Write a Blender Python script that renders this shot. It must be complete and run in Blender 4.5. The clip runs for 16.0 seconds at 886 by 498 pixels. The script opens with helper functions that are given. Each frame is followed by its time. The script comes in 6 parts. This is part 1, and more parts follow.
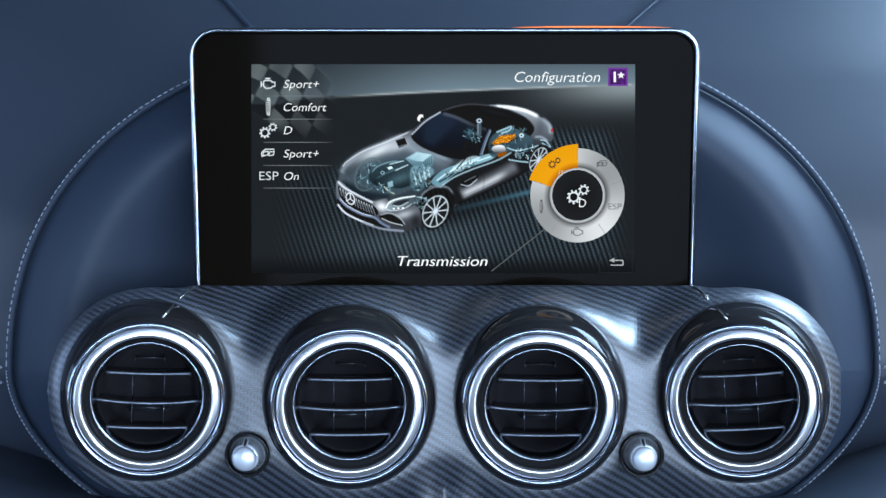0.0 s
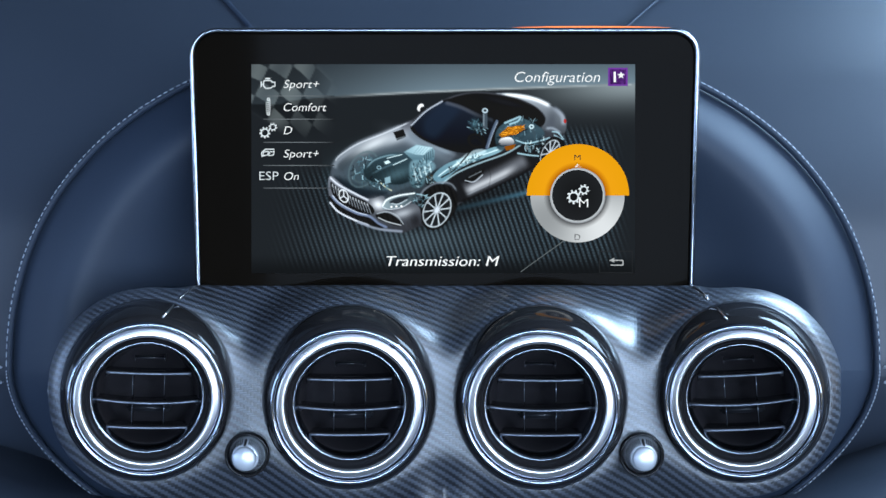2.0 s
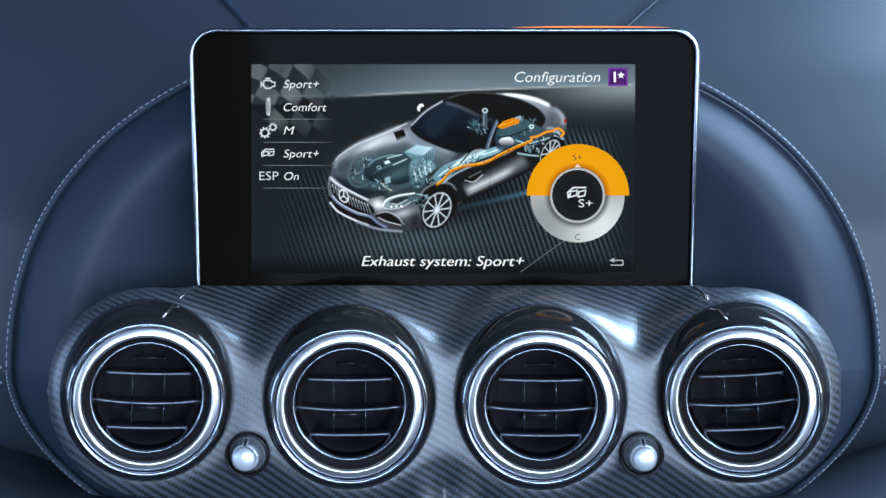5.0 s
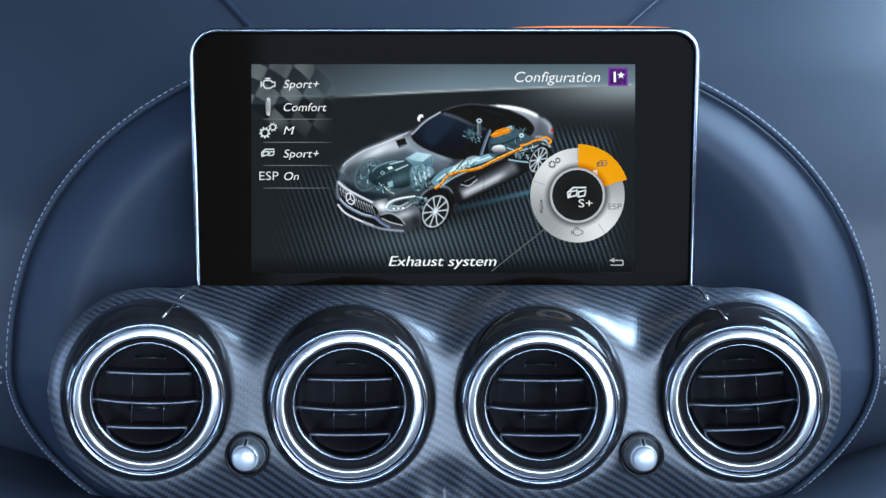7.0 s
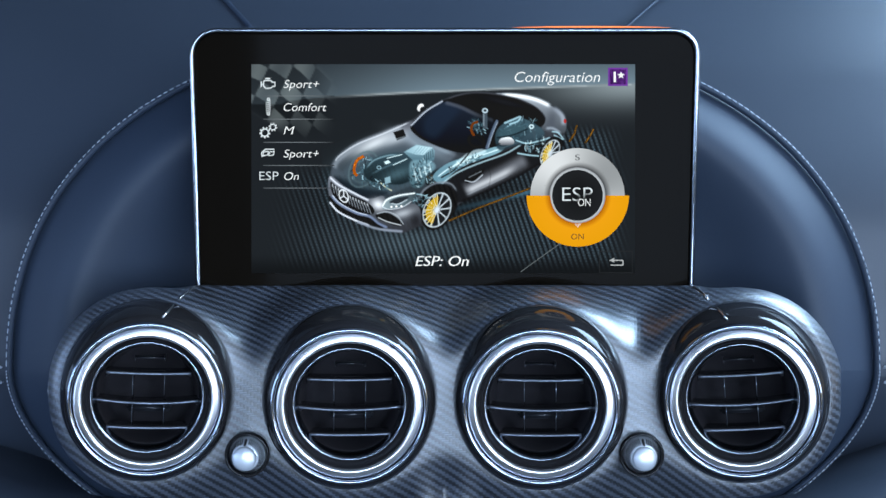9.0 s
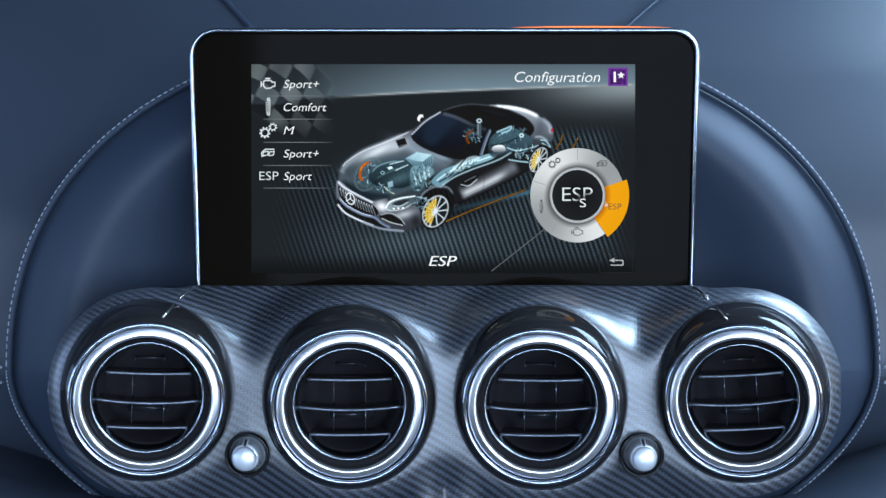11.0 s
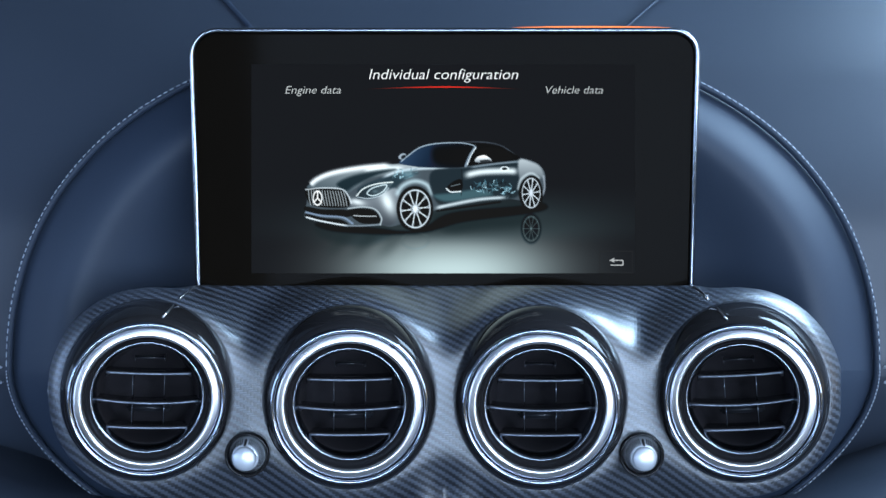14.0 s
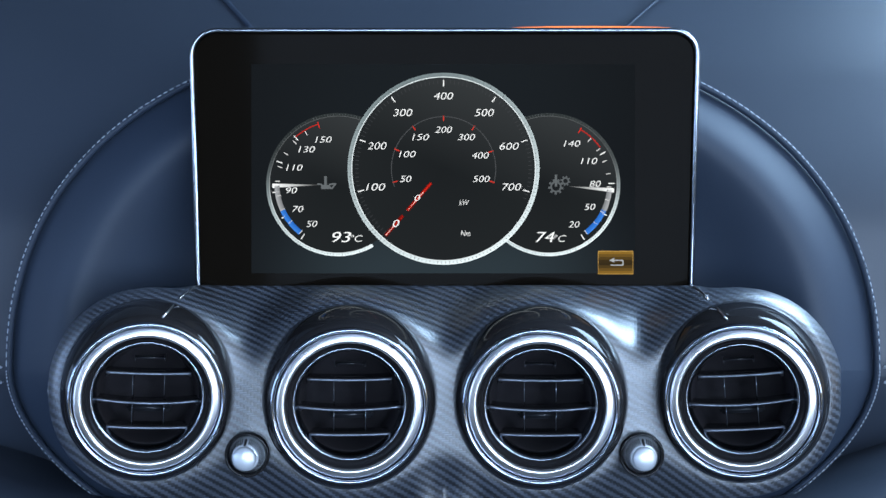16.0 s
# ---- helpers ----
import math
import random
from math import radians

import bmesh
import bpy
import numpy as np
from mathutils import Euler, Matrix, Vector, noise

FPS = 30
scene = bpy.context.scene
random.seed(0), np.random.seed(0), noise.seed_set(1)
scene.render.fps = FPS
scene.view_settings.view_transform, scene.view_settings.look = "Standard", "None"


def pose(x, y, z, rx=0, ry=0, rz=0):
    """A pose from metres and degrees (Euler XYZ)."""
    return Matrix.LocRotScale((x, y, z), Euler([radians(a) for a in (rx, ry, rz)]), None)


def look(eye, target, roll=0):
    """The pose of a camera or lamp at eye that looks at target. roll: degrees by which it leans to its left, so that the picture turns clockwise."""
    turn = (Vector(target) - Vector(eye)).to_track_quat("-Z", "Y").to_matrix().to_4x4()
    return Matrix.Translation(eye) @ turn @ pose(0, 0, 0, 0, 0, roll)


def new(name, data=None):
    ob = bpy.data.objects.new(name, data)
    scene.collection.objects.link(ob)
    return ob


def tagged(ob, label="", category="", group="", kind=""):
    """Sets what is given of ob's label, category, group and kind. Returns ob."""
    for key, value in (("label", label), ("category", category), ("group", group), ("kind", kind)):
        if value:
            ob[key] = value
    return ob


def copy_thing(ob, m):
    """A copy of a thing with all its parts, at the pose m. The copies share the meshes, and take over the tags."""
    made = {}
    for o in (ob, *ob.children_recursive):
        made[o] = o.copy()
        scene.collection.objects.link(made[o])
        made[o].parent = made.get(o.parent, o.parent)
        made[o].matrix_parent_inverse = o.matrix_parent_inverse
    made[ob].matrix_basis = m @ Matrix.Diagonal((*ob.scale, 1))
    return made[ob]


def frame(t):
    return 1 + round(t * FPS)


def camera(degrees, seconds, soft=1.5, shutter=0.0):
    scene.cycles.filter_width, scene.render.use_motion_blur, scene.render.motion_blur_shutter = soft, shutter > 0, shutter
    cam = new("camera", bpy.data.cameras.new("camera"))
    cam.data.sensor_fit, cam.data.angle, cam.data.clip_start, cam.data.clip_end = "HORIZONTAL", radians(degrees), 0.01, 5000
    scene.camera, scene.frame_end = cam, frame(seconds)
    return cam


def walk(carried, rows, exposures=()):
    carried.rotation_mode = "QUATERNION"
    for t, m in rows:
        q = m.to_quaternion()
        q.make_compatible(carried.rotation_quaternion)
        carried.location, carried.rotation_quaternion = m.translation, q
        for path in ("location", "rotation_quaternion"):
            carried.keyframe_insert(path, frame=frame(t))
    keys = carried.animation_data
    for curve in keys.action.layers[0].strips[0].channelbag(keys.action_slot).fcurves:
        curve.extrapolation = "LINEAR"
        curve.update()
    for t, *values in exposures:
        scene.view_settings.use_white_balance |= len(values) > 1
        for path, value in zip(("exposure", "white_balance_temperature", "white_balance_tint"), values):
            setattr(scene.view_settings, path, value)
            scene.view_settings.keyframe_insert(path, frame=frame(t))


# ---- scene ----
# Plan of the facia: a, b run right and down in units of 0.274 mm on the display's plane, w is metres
# proud of it towards the driver. The facia's own axes lean 15 degrees, as the driver looks down on it.
K, REACH = 0.43 / 1568, 0.68
DASH = Matrix(((1, 0, 0, 0), (0, math.sin(radians(15)), -math.cos(radians(15)), 0),
               (0, math.cos(radians(15)), math.sin(radians(15)), 0.9), (0, 0, 0, 1)))


def at(a, b, w=0.0):
    s = K * (REACH - w) / REACH
    return Vector(((a - 784) * s, (441 - b) * s, w))


# ---- camera ----
cam = camera(2 * math.degrees(math.atan(0.215 / REACH)), 16.0)
EYE = DASH @ Matrix.Translation((0, 0, REACH))
walk(cam, [(0.0, EYE), (16.0, EYE)], exposures=[(0.0, 0.37), (16.0, 0.37)])

# ---- world and light ----
world = bpy.data.worlds.new("sky")
scene.world = world
world.use_nodes = True
sky = world.node_tree.nodes.new("ShaderNodeTexSky")
sky.sky_type, sky.sun_disc = "NISHITA", False
sky.sun_elevation, sky.sun_rotation = radians(35), radians(110)
world.node_tree.links.new(sky.outputs[0], world.node_tree.nodes["Background"].inputs[0])
world.node_tree.nodes["Background"].inputs[1].default_value = 0.05


def area_lamp(name, m, wide, high, watts, colour):
    data = bpy.data.lights.new(name, "AREA")
    data.shape, data.size, data.size_y, data.energy, data.color = "RECTANGLE", wide, high, watts, colour
    ob = new(name, data)
    ob.matrix_basis = m
    return ob


area_lamp("roof_daylight", look((0.62, -0.80, 1.60), (0.15, -0.2, 0.9)), 1.2, 0.8, 3.4, (0.64, 0.82, 1.0))
# Added lamp behind the driver, for broad reflections in rings and facia.
area_lamp("rear_fill_lamp", look((0.50, -1.64, 1.26), (0.12, 0, 1.0)), 1.7, 0.62, 32.0, (0.53, 0.715, 1.0))
# Added lamp close under the roof lining, brightening the dash's upper right.
area_lamp("dash_top_lamp", look((0.68, 0.16, 1.42), (0.46, 0.10, 1.0)), 0.72, 0.42, 18.5, (0.48, 0.72, 1.0))
area_lamp("left_window_daylight", look((-0.94, -0.45, 0.98), (-0.1, 0.05, 0.85)), 0.9, 0.35, 3.2, (0.40, 0.60, 1.0))


# ---- materials ----
def nodes_of(name):
    m = bpy.data.materials.new(name)
    m.use_nodes = True
    return m, m.node_tree.nodes, m.node_tree.links, m.node_tree.nodes["Principled BSDF"]


def mix(nodes, links, fac, one, two):
    n = nodes.new("ShaderNodeMix")
    n.data_type = "RGBA"
    if fac is not None:
        links.new(fac, n.inputs[0])
    n.inputs[6].default_value, n.inputs[7].default_value = (*one, 1), (*two, 1)
    return n.outputs[2]


def noisy(name, one, two, rough, rough_var, scale, bump=0.1, fine=900, metal=0.0, coat=0.0, grain="noise", dist=0.0004):
    """A surface varied at two scales: broad stains in colour and gloss, fine grain in relief."""
    m, nodes, links, bsdf = nodes_of(name)
    co = nodes.new("ShaderNodeTexCoord").outputs["Object"]
    broad = nodes.new("ShaderNodeTexNoise")
    broad.inputs["Scale"].default_value, broad.inputs["Detail"].default_value = scale, 5
    links.new(co, broad.inputs["Vector"])
    links.new(mix(nodes, links, broad.outputs[0], one, two), bsdf.inputs["Base Color"])
    r = nodes.new("ShaderNodeMapRange")
    r.inputs[3].default_value, r.inputs[4].default_value = rough - rough_var, rough + rough_var
    links.new(broad.outputs[0], r.inputs[0])
    links.new(r.outputs[0], bsdf.inputs["Roughness"])
    bsdf.inputs["Metallic"].default_value = metal
    bsdf.inputs["Coat Weight"].default_value = coat
    bsdf.inputs["Coat Roughness"].default_value = 0.06
    if bump:
        g = nodes.new("ShaderNodeTexVoronoi" if grain == "pores" else "ShaderNodeTexNoise")
        g.inputs["Scale"].default_value = fine
        links.new(co, g.inputs["Vector"])
        b = nodes.new("ShaderNodeBump")
        b.inputs["Strength"].default_value, b.inputs["Distance"].default_value = bump, dist
        links.new(g.outputs[0], b.inputs["Height"])
        links.new(b.outputs[0], bsdf.inputs["Normal"])
    return m


def carbon():
    """Twill weave under clear lacquer: tows step diagonally, two over and two under."""
    m, nodes, links, bsdf = nodes_of("carbon_twill")
    uv = nodes.new("ShaderNodeUVMap")
    sep = nodes.new("ShaderNodeSeparateXYZ")
    links.new(uv.outputs[0], sep.inputs[0])

    def calc(op, x, y=None):
        n = nodes.new("ShaderNodeMath")
        n.operation = op
        for i, v in enumerate((x, y)):
            if v is None:
                continue
            if isinstance(v, (int, float)):
                n.inputs[i].default_value = v
            else:
                links.new(v, n.inputs[i])
        return n.outputs[0]

    x, y = sep.outputs[0], sep.outputs[1]
    i, j = calc("FLOOR", x), calc("FLOOR", y)
    over = calc("LESS_THAN", calc("FLOORED_MODULO", calc("SUBTRACT", i, j), 4.0), 1.9)
    hump_x = calc("SINE", calc("MULTIPLY", calc("FRACT", x), math.pi))
    hump_y = calc("SINE", calc("MULTIPLY", calc("FRACT", y), math.pi))
    hump = nodes.new("ShaderNodeMix")
    links.new(over, hump.inputs[0]), links.new(hump_x, hump.inputs[2]), links.new(hump_y, hump.inputs[3])
    wear = nodes.new("ShaderNodeTexNoise")
    wear.inputs["Scale"].default_value, wear.inputs["Detail"].default_value = 1.2, 6
    links.new(uv.outputs[0], wear.inputs["Vector"])
    # The tows' differing sheen is put into the base colour: paler over, darker under.
    col = mix(nodes, links, over, (0.016, 0.018, 0.024), (0.072, 0.084, 0.110))
    links.new(col, bsdf.inputs["Base Color"])
    rough = nodes.new("ShaderNodeMapRange")
    rough.inputs[3].default_value, rough.inputs[4].default_value = 0.30, 0.42
    links.new(wear.outputs[0], rough.inputs[0])
    links.new(rough.outputs[0], bsdf.inputs["Roughness"])
    bsdf.inputs["Metallic"].default_value = 0.06
    bump = nodes.new("ShaderNodeBump")
    bump.inputs["Strength"].default_value, bump.inputs["Distance"].default_value = 0.22, 0.0004
    links.new(hump.outputs[0], bump.inputs["Height"])
    links.new(bump.outputs[0], bsdf.inputs["Normal"])
    bsdf.inputs["Coat Weight"].default_value, bsdf.inputs["Coat Roughness"].default_value = 1.0, 0.36
    bsdf.inputs["Coat IOR"].default_value = 1.75
    return m


def screen_glow():
    """Lit display dots: each corner of the picture carries its own colour."""
    m, nodes, links, bsdf = nodes_of("lit_display")
    nodes.remove(bsdf)
    c = nodes.new("ShaderNodeVertexColor")
    c.layer_name = "glow"
    e = nodes.new("ShaderNodeEmission")
    links.new(c.outputs[0], e.inputs[0])
    links.new(e.outputs[0], nodes["Material Output"].inputs[0])
    return m


LEATHER = noisy("blue_black_leather", (0.027, 0.035, 0.051), (0.037, 0.047, 0.067), 0.46, 0.06, 9, 0.07, 1500, grain="pores")
LEATHER_PAD = noisy("smooth_leather", (0.023, 0.034, 0.055), (0.031, 0.044, 0.070), 0.56, 0.06, 12, 0.07, 1700, grain="pores")
THREAD = noisy("pale_thread", (0.34, 0.38, 0.46), (0.46, 0.50, 0.56), 0.7, 0.1, 300, 0.3, 4000)
CARBON = carbon()
GLOSS = noisy("black_piano_lacquer", (0.014, 0.013, 0.014), (0.018, 0.017, 0.018), 0.06, 0.02, 40, 0.0)
CHROME = noisy("satin_chrome", (0.76, 0.75, 0.76), (0.82, 0.81, 0.82), 0.29, 0.05, 60, 0.04, 2500, metal=1.0)
ALLOY = noisy("satin_alloy", (0.70, 0.74, 0.80), (0.80, 0.83, 0.88), 0.38, 0.05, 90, 0.06, 2500, metal=0.55)
BRIGHT = noisy("bright_chrome", (0.40, 0.45, 0.54), (0.46, 0.51, 0.60), 0.10, 0.02, 60, 0.0, metal=1.0)
BLACK = noisy("black_plastic", (0.026, 0.023, 0.026), (0.034, 0.031, 0.034), 0.42, 0.08, 80, 0.1, 2500)
SLAT = noisy("dark_slat_plastic", (0.016, 0.017, 0.02), (0.024, 0.025, 0.03), 0.3, 0.06, 80, 0.05, 2500)
SLAT_EDGE = noisy("satin_grey_edge", (0.16, 0.18, 0.22), (0.24, 0.26, 0.30), 0.35, 0.05, 90, 0.0, metal=0.8)
FRAME = noisy("satin_frame_chrome", (0.34, 0.37, 0.42), (0.41, 0.44, 0.49), 0.22, 0.05, 60, 0.0, metal=1.0)
PANEL_BLACK = noisy("black_display_glass", (0.0054, 0.0040, 0.0028), (0.0064, 0.0048, 0.0034), 0.07, 0.01, 30, 0.0)
LINING = noisy("dark_cabin_lining", (0.06, 0.064, 0.07), (0.085, 0.09, 0.096), 0.8, 0.08, 6, 0.2, 400)
PANEL_BLACK.node_tree.nodes["Principled BSDF"].inputs["Specular IOR Level"].default_value = 0.012  # anti-reflective coating
BLACK.node_tree.nodes["Principled BSDF"].inputs["Specular IOR Level"].default_value = 0.2
LEATHER_PAD.node_tree.nodes["Principled BSDF"].inputs["Specular IOR Level"].default_value = 0.34
GLOSS.node_tree.nodes["Principled BSDF"].inputs["Specular IOR Level"].default_value = 0.3
GLOW = screen_glow()


# ---- building helpers ----
def linked(name, mesh, material, parent=None, label=""):
    if material:
        mesh.materials.append(material)
    ob = new(name, mesh)
    ob.parent = parent
    return tagged(ob, label)


def part(name, bm, material, parent=None, label="", smooth=True):
    mesh = bpy.data.meshes.new(name)
    bmesh.ops.recalc_face_normals(bm, faces=bm.faces)
    bm.to_mesh(mesh)
    bm.free()
    mesh.shade_smooth() if smooth else mesh.shade_flat()
    return linked(name, mesh, material, parent, label)


def thing(name, m, label, category, group="", kind=""):
    ob = tagged(new(name), label, category, group, kind)
    ob.matrix_basis = m
    return ob


def lathe(profile, steps=96, sx=1.0):
    """A ring turned about z from (radius, height) pairs; the profile closes on itself."""
    bm = bmesh.new()
    rows = []
    for i in range(steps):
        c, s = math.cos(math.tau * i / steps), math.sin(math.tau * i / steps)
        rows.append([bm.verts.new((r * c * sx, r * s, z)) for r, z in profile])
    n = len(profile)
    for i in range(steps):
        one, two = rows[i], rows[(i + 1) % steps]
        for j in range(n):
            q = (one[j], two[j], two[(j + 1) % n], one[(j + 1) % n])
            bm.faces.new(q)
    return bm


def arc(cr, cz, r, start, end, n=10, squash=1.0):
    return [(cr + r * math.cos(radians(start + (end - start) * i / n)), cz + squash * r * math.sin(radians(start + (end - start) * i / n)))
            for i in range(n + 1)]


def bar(bm, p, q, wide, thick, bevel=0.3):
    """A rounded bar from p to q."""
    p, q = Vector(p), Vector(q)
    d = (q - p)
    m = bmesh.ops.create_cube(bm, size=1)["verts"]
    rot = d.to_track_quat("X", "Z").to_matrix().to_4x4()
    bmesh.ops.transform(bm, matrix=Matrix.Translation((p + q) / 2) @ rot @ Matrix.Diagonal((d.length, wide, thick, 1)), verts=m)
    edges = list({e for v in m for e in v.link_edges})
    if bevel:
        bmesh.ops.bevel(bm, geom=edges, offset=min(wide, thick) * bevel, segments=2, affect="EDGES")
    return bm


def strip(bm, pts, a, b):
    """A rounded flat rod swept along pts; a and b are its half sizes as directions."""
    a, b = Vector(a), Vector(b)
    ring = [(1, 0.7), (0.7, 1), (-0.7, 1), (-1, 0.7), (-1, -0.7), (-0.7, -1), (0.7, -1), (1, -0.7)]
    rows = [[bm.verts.new(Vector(p) + a * x + b * y) for x, y in ring] for p in pts]
    for one, two in zip(rows, rows[1:]):
        for j in range(8):
            bm.faces.new((one[j], one[(j + 1) % 8], two[(j + 1) % 8], two[j]))
    bm.faces.new(rows[0]), bm.faces.new(rows[-1])
    return bm


def smoothstep(x):
    x = max(0.0, min(1.0, x))
    return x * x * (3 - 2 * x)


def sheet(name, f, nu, nv, material, parent=None, label="", keep=None, uv=None, thick=0.0, away=(0, 0, -1)):
    """A curved sheet from a function of u, v in 0..1; keep leaves faces out, thick closes it to a slab."""
    bm = bmesh.new()
    grid = [[bm.verts.new(f(i / nu, j / nv)) for j in range(nv + 1)] for i in range(nu + 1)]
    layer = bm.loops.layers.uv.new("weave") if uv else None
    for i in range(nu):
        for j in range(nv):
            if keep and not keep((i + 0.5) / nu, (j + 0.5) / nv):
                continue
            face = bm.faces.new((grid[i][j], grid[i][j + 1], grid[i + 1][j + 1], grid[i + 1][j]))
            if uv:
                for loop, (p, q) in zip(face.loops, ((i, j), (i, j + 1), (i + 1, j + 1), (i + 1, j))):
                    loop[layer].uv = uv(p / nu, q / nv)
    bmesh.ops.delete(bm, geom=[v for v in bm.verts if not v.link_faces], context="VERTS")
    if thick:
        edges = [e for e in bm.edges if e.is_boundary]
        made = bmesh.ops.extrude_edge_only(bm, edges=edges)["geom"]
        bmesh.ops.translate(bm, verts=[g for g in made if isinstance(g, bmesh.types.BMVert)], vec=Vector(away) * thick)
    return part(name, bm, material, parent, label)


# ---- cabin shell ----
def slab(name, size, m, material, label):
    bm = bmesh.new()
    bmesh.ops.create_cube(bm, size=1)
    bmesh.ops.transform(bm, matrix=Matrix.Diagonal((*size, 1)), verts=bm.verts)
    bmesh.ops.bevel(bm, geom=list(bm.edges), offset=0.008, segments=2, affect="EDGES")
    ob = part(name, bm, material, None, label)
    ob.matrix_basis = m
    return tagged(ob, kind="structure")


# Unseen plain slabs closing the cabin for reflections and bounced light; openings assumed.
slab("floor", (2.2, 3.2, 0.04), pose(0, -0.6, 0.2), LINING, "dark carpeted cabin floor")
slab("wall_rear", (2.2, 0.04, 0.32), pose(0, -1.72, 0.38), LINING, "plain dark unseen wall, kept low below the added rear lamp")
slab("wall_front", (2.2, 0.04, 0.8), pose(0, 0.75, 0.62), LINING, "dark bulkhead ahead of the dashboard")
for side, name in ((-1, "wall_left"), (1, "wall_right")):
    slab(name + "_lower", (0.04, 3.2, 0.62), pose(side * 1.0, -0.6, 0.53), LINING, "dark trimmed door below the window")
    slab(name + "_upper", (0.04, 3.2, 0.12), pose(side * 1.0, -0.6, 1.45), LINING, "dark roof rail above the side window")
slab("ceiling_front", (2.1, 0.5, 0.03), pose(0, 0.1, 1.5), LINING, "dark roof lining behind the windscreen")
slab("ceiling_rear", (2.1, 0.6, 0.03), pose(0, -1.45, 1.5), LINING, "dark roof lining over the back of the cabin")

# ---- dashboard ----
CY, RX, UP, DOWN = 656.0, 763.0, 590.0, 400.0


def rim(angle, grow=0.0):
    """A point on the padded hood's outline, a rounded arch wider than the display."""
    c, s = math.cos(angle), math.sin(angle)
    p = 2 / 2.25 if s > 0 else 2 / 1.8
    c, s = math.copysign(abs(c) ** p, c), math.copysign(abs(s) ** p, s)
    return 784 + (RX + grow) * c, CY - ((UP if s > 0 else DOWN) + grow) * s


def rim_w(angle):
    """The hood's edge tucks under towards its foot."""
    return -0.040 * max(0.0, -math.sin(angle)) ** 1.3


def top_w(b):
    """The dashboard's upper skin: upright low down, then sweeping away to the windscreen."""
    return -0.062 - 0.045 * smoothstep((b - 650) / 260) - 0.10 * smoothstep((420 - b) / 620) - 0.05 * smoothstep((140 - b) / 300)


def dash_skin(u, v):
    a, b = -2850 + 7268 * u, 1700 - 1880 * v
    p = at(784, b, top_w(b) + 0.006 * math.sin(a * 0.004))
    return Vector(((u - 0.5) * 1.94, p.y, p.z))


dash = thing("dashboard", DASH, "blue-black leather dashboard skin sweeping back above the display", "dashboard", kind="structure")
sheet("upper_skin", dash_skin, 220, 110, LEATHER, dash, thick=0.02)
for p, q in (((362, -40), (446, 52)), ((1208, -40), (1098, 56))):
    ends = [Vector(p).lerp(Vector(q), i / 14) for i in range(15)]
    bm = strip(bmesh.new(), [at(c.x, c.y, top_w(c.y) + 0.0055) for c in ends], (0.0016, 0.0003, 0), (0, 0, 0.0022))
    part("skin_seam", bm, LEATHER_PAD, dash, "dark seam welt in the leather skin")
for side in (-1, 1):
    for row in (650, 677):
        bm = bmesh.new()
        bar(bm, at(784 + side * 780, row, -0.050), at(784 + side * 1050, row + 8, -0.058), 0.0014, 0.0014)
        part("side_seam", bm, THREAD, dash, "pale stitched seam running to the door")

# padded hood behind the display
hood = thing("padded_hood", DASH, "domed blue-black leather pad with pale contrast stitching around the display", "dashboard pad")


def pad_skin(u, v):
    """v runs from the rim inwards."""
    ang = math.tau * u
    a0, b0 = rim(ang)
    f = 1 - v * 0.93
    a, b = 784 + (a0 - 784) * f, CY + (b0 - CY) * f
    rise = 0.020 * math.sin(min(v / 0.16, 1.0) * math.pi / 2) - 0.031 * smoothstep((v - 0.08) / 0.36)
    return at(a, b, -0.040 + rise + rim_w(ang) * (1 - smoothstep(v / 0.5)))


sheet("pad", pad_skin, 160, 60, LEATHER_PAD, hood)
bm = bmesh.new()
rings = []
for i in range(220):
    p, q = (at(*rim(math.tau * i / 220, g), -0.037 + rim_w(math.tau * i / 220)) for g in (5, 15))
    out = (q - p).normalized()
    rings.append([bm.verts.new(p + out * 0.0019 * math.cos(t) + Vector((0, 0, 0.0024 * math.sin(t)))) for t in np.linspace(0, math.tau, 11)[:-1]])
for i in range(220):
    one, two = rings[i], rings[(i + 1) % 220]
    for j in range(10):
        bm.faces.new((one[j], one[(j + 1) % 10], two[(j + 1) % 10], two[j]))
part("piping", bm, LEATHER_PAD, hood, "turned leather welt along the pad's edge")
bm = bmesh.new()
for i in range(330):
    p, q = (at(*rim(math.tau * (i + o) / 330, 10), -0.0335 + rim_w(math.tau * (i + o) / 330)) for o in (0.0, 0.66))
    bar(bm, p, q, 0.00055, 0.0006, 0.3)
tagged(part("stitching", bm, THREAD, hood, "pale grey contrast stitches"), kind="stuff")

# lower bolsters under the hood
for side, name in ((-1, "left"), (1, "right")):
    def bolster(u, v, side=side):
        a = 784 + side * (540 + 560 * u)
        top = 905 - 110 * smoothstep(u * 1.3) if side < 0 else 905 - 130 * smoothstep(u * 1.25)
        return at(a, top + 260 * v, -0.012 - 0.02 * (1 - math.sin(math.pi / 2 * min(1, v * 4 + 0.05))))
    ob = sheet("knee_bolster", bolster, 40, 24, LEATHER, None, "blue-black leather bolster below the dashboard", thick=0.075)
    ob.matrix_basis = DASH
    tagged(ob, category="bolster")

# ---- carbon facia ----
VENTS = ((260, 708, 0.985, -2.0), (618.5, 720, 1.0, 0.0), (957.5, 721, 1.0, 0.0), (1315, 711, 0.985, 4.0))  # centre, size, roll
TILT = 5.0
FACIA_L, FACIA_R = 82.0, 1490.0


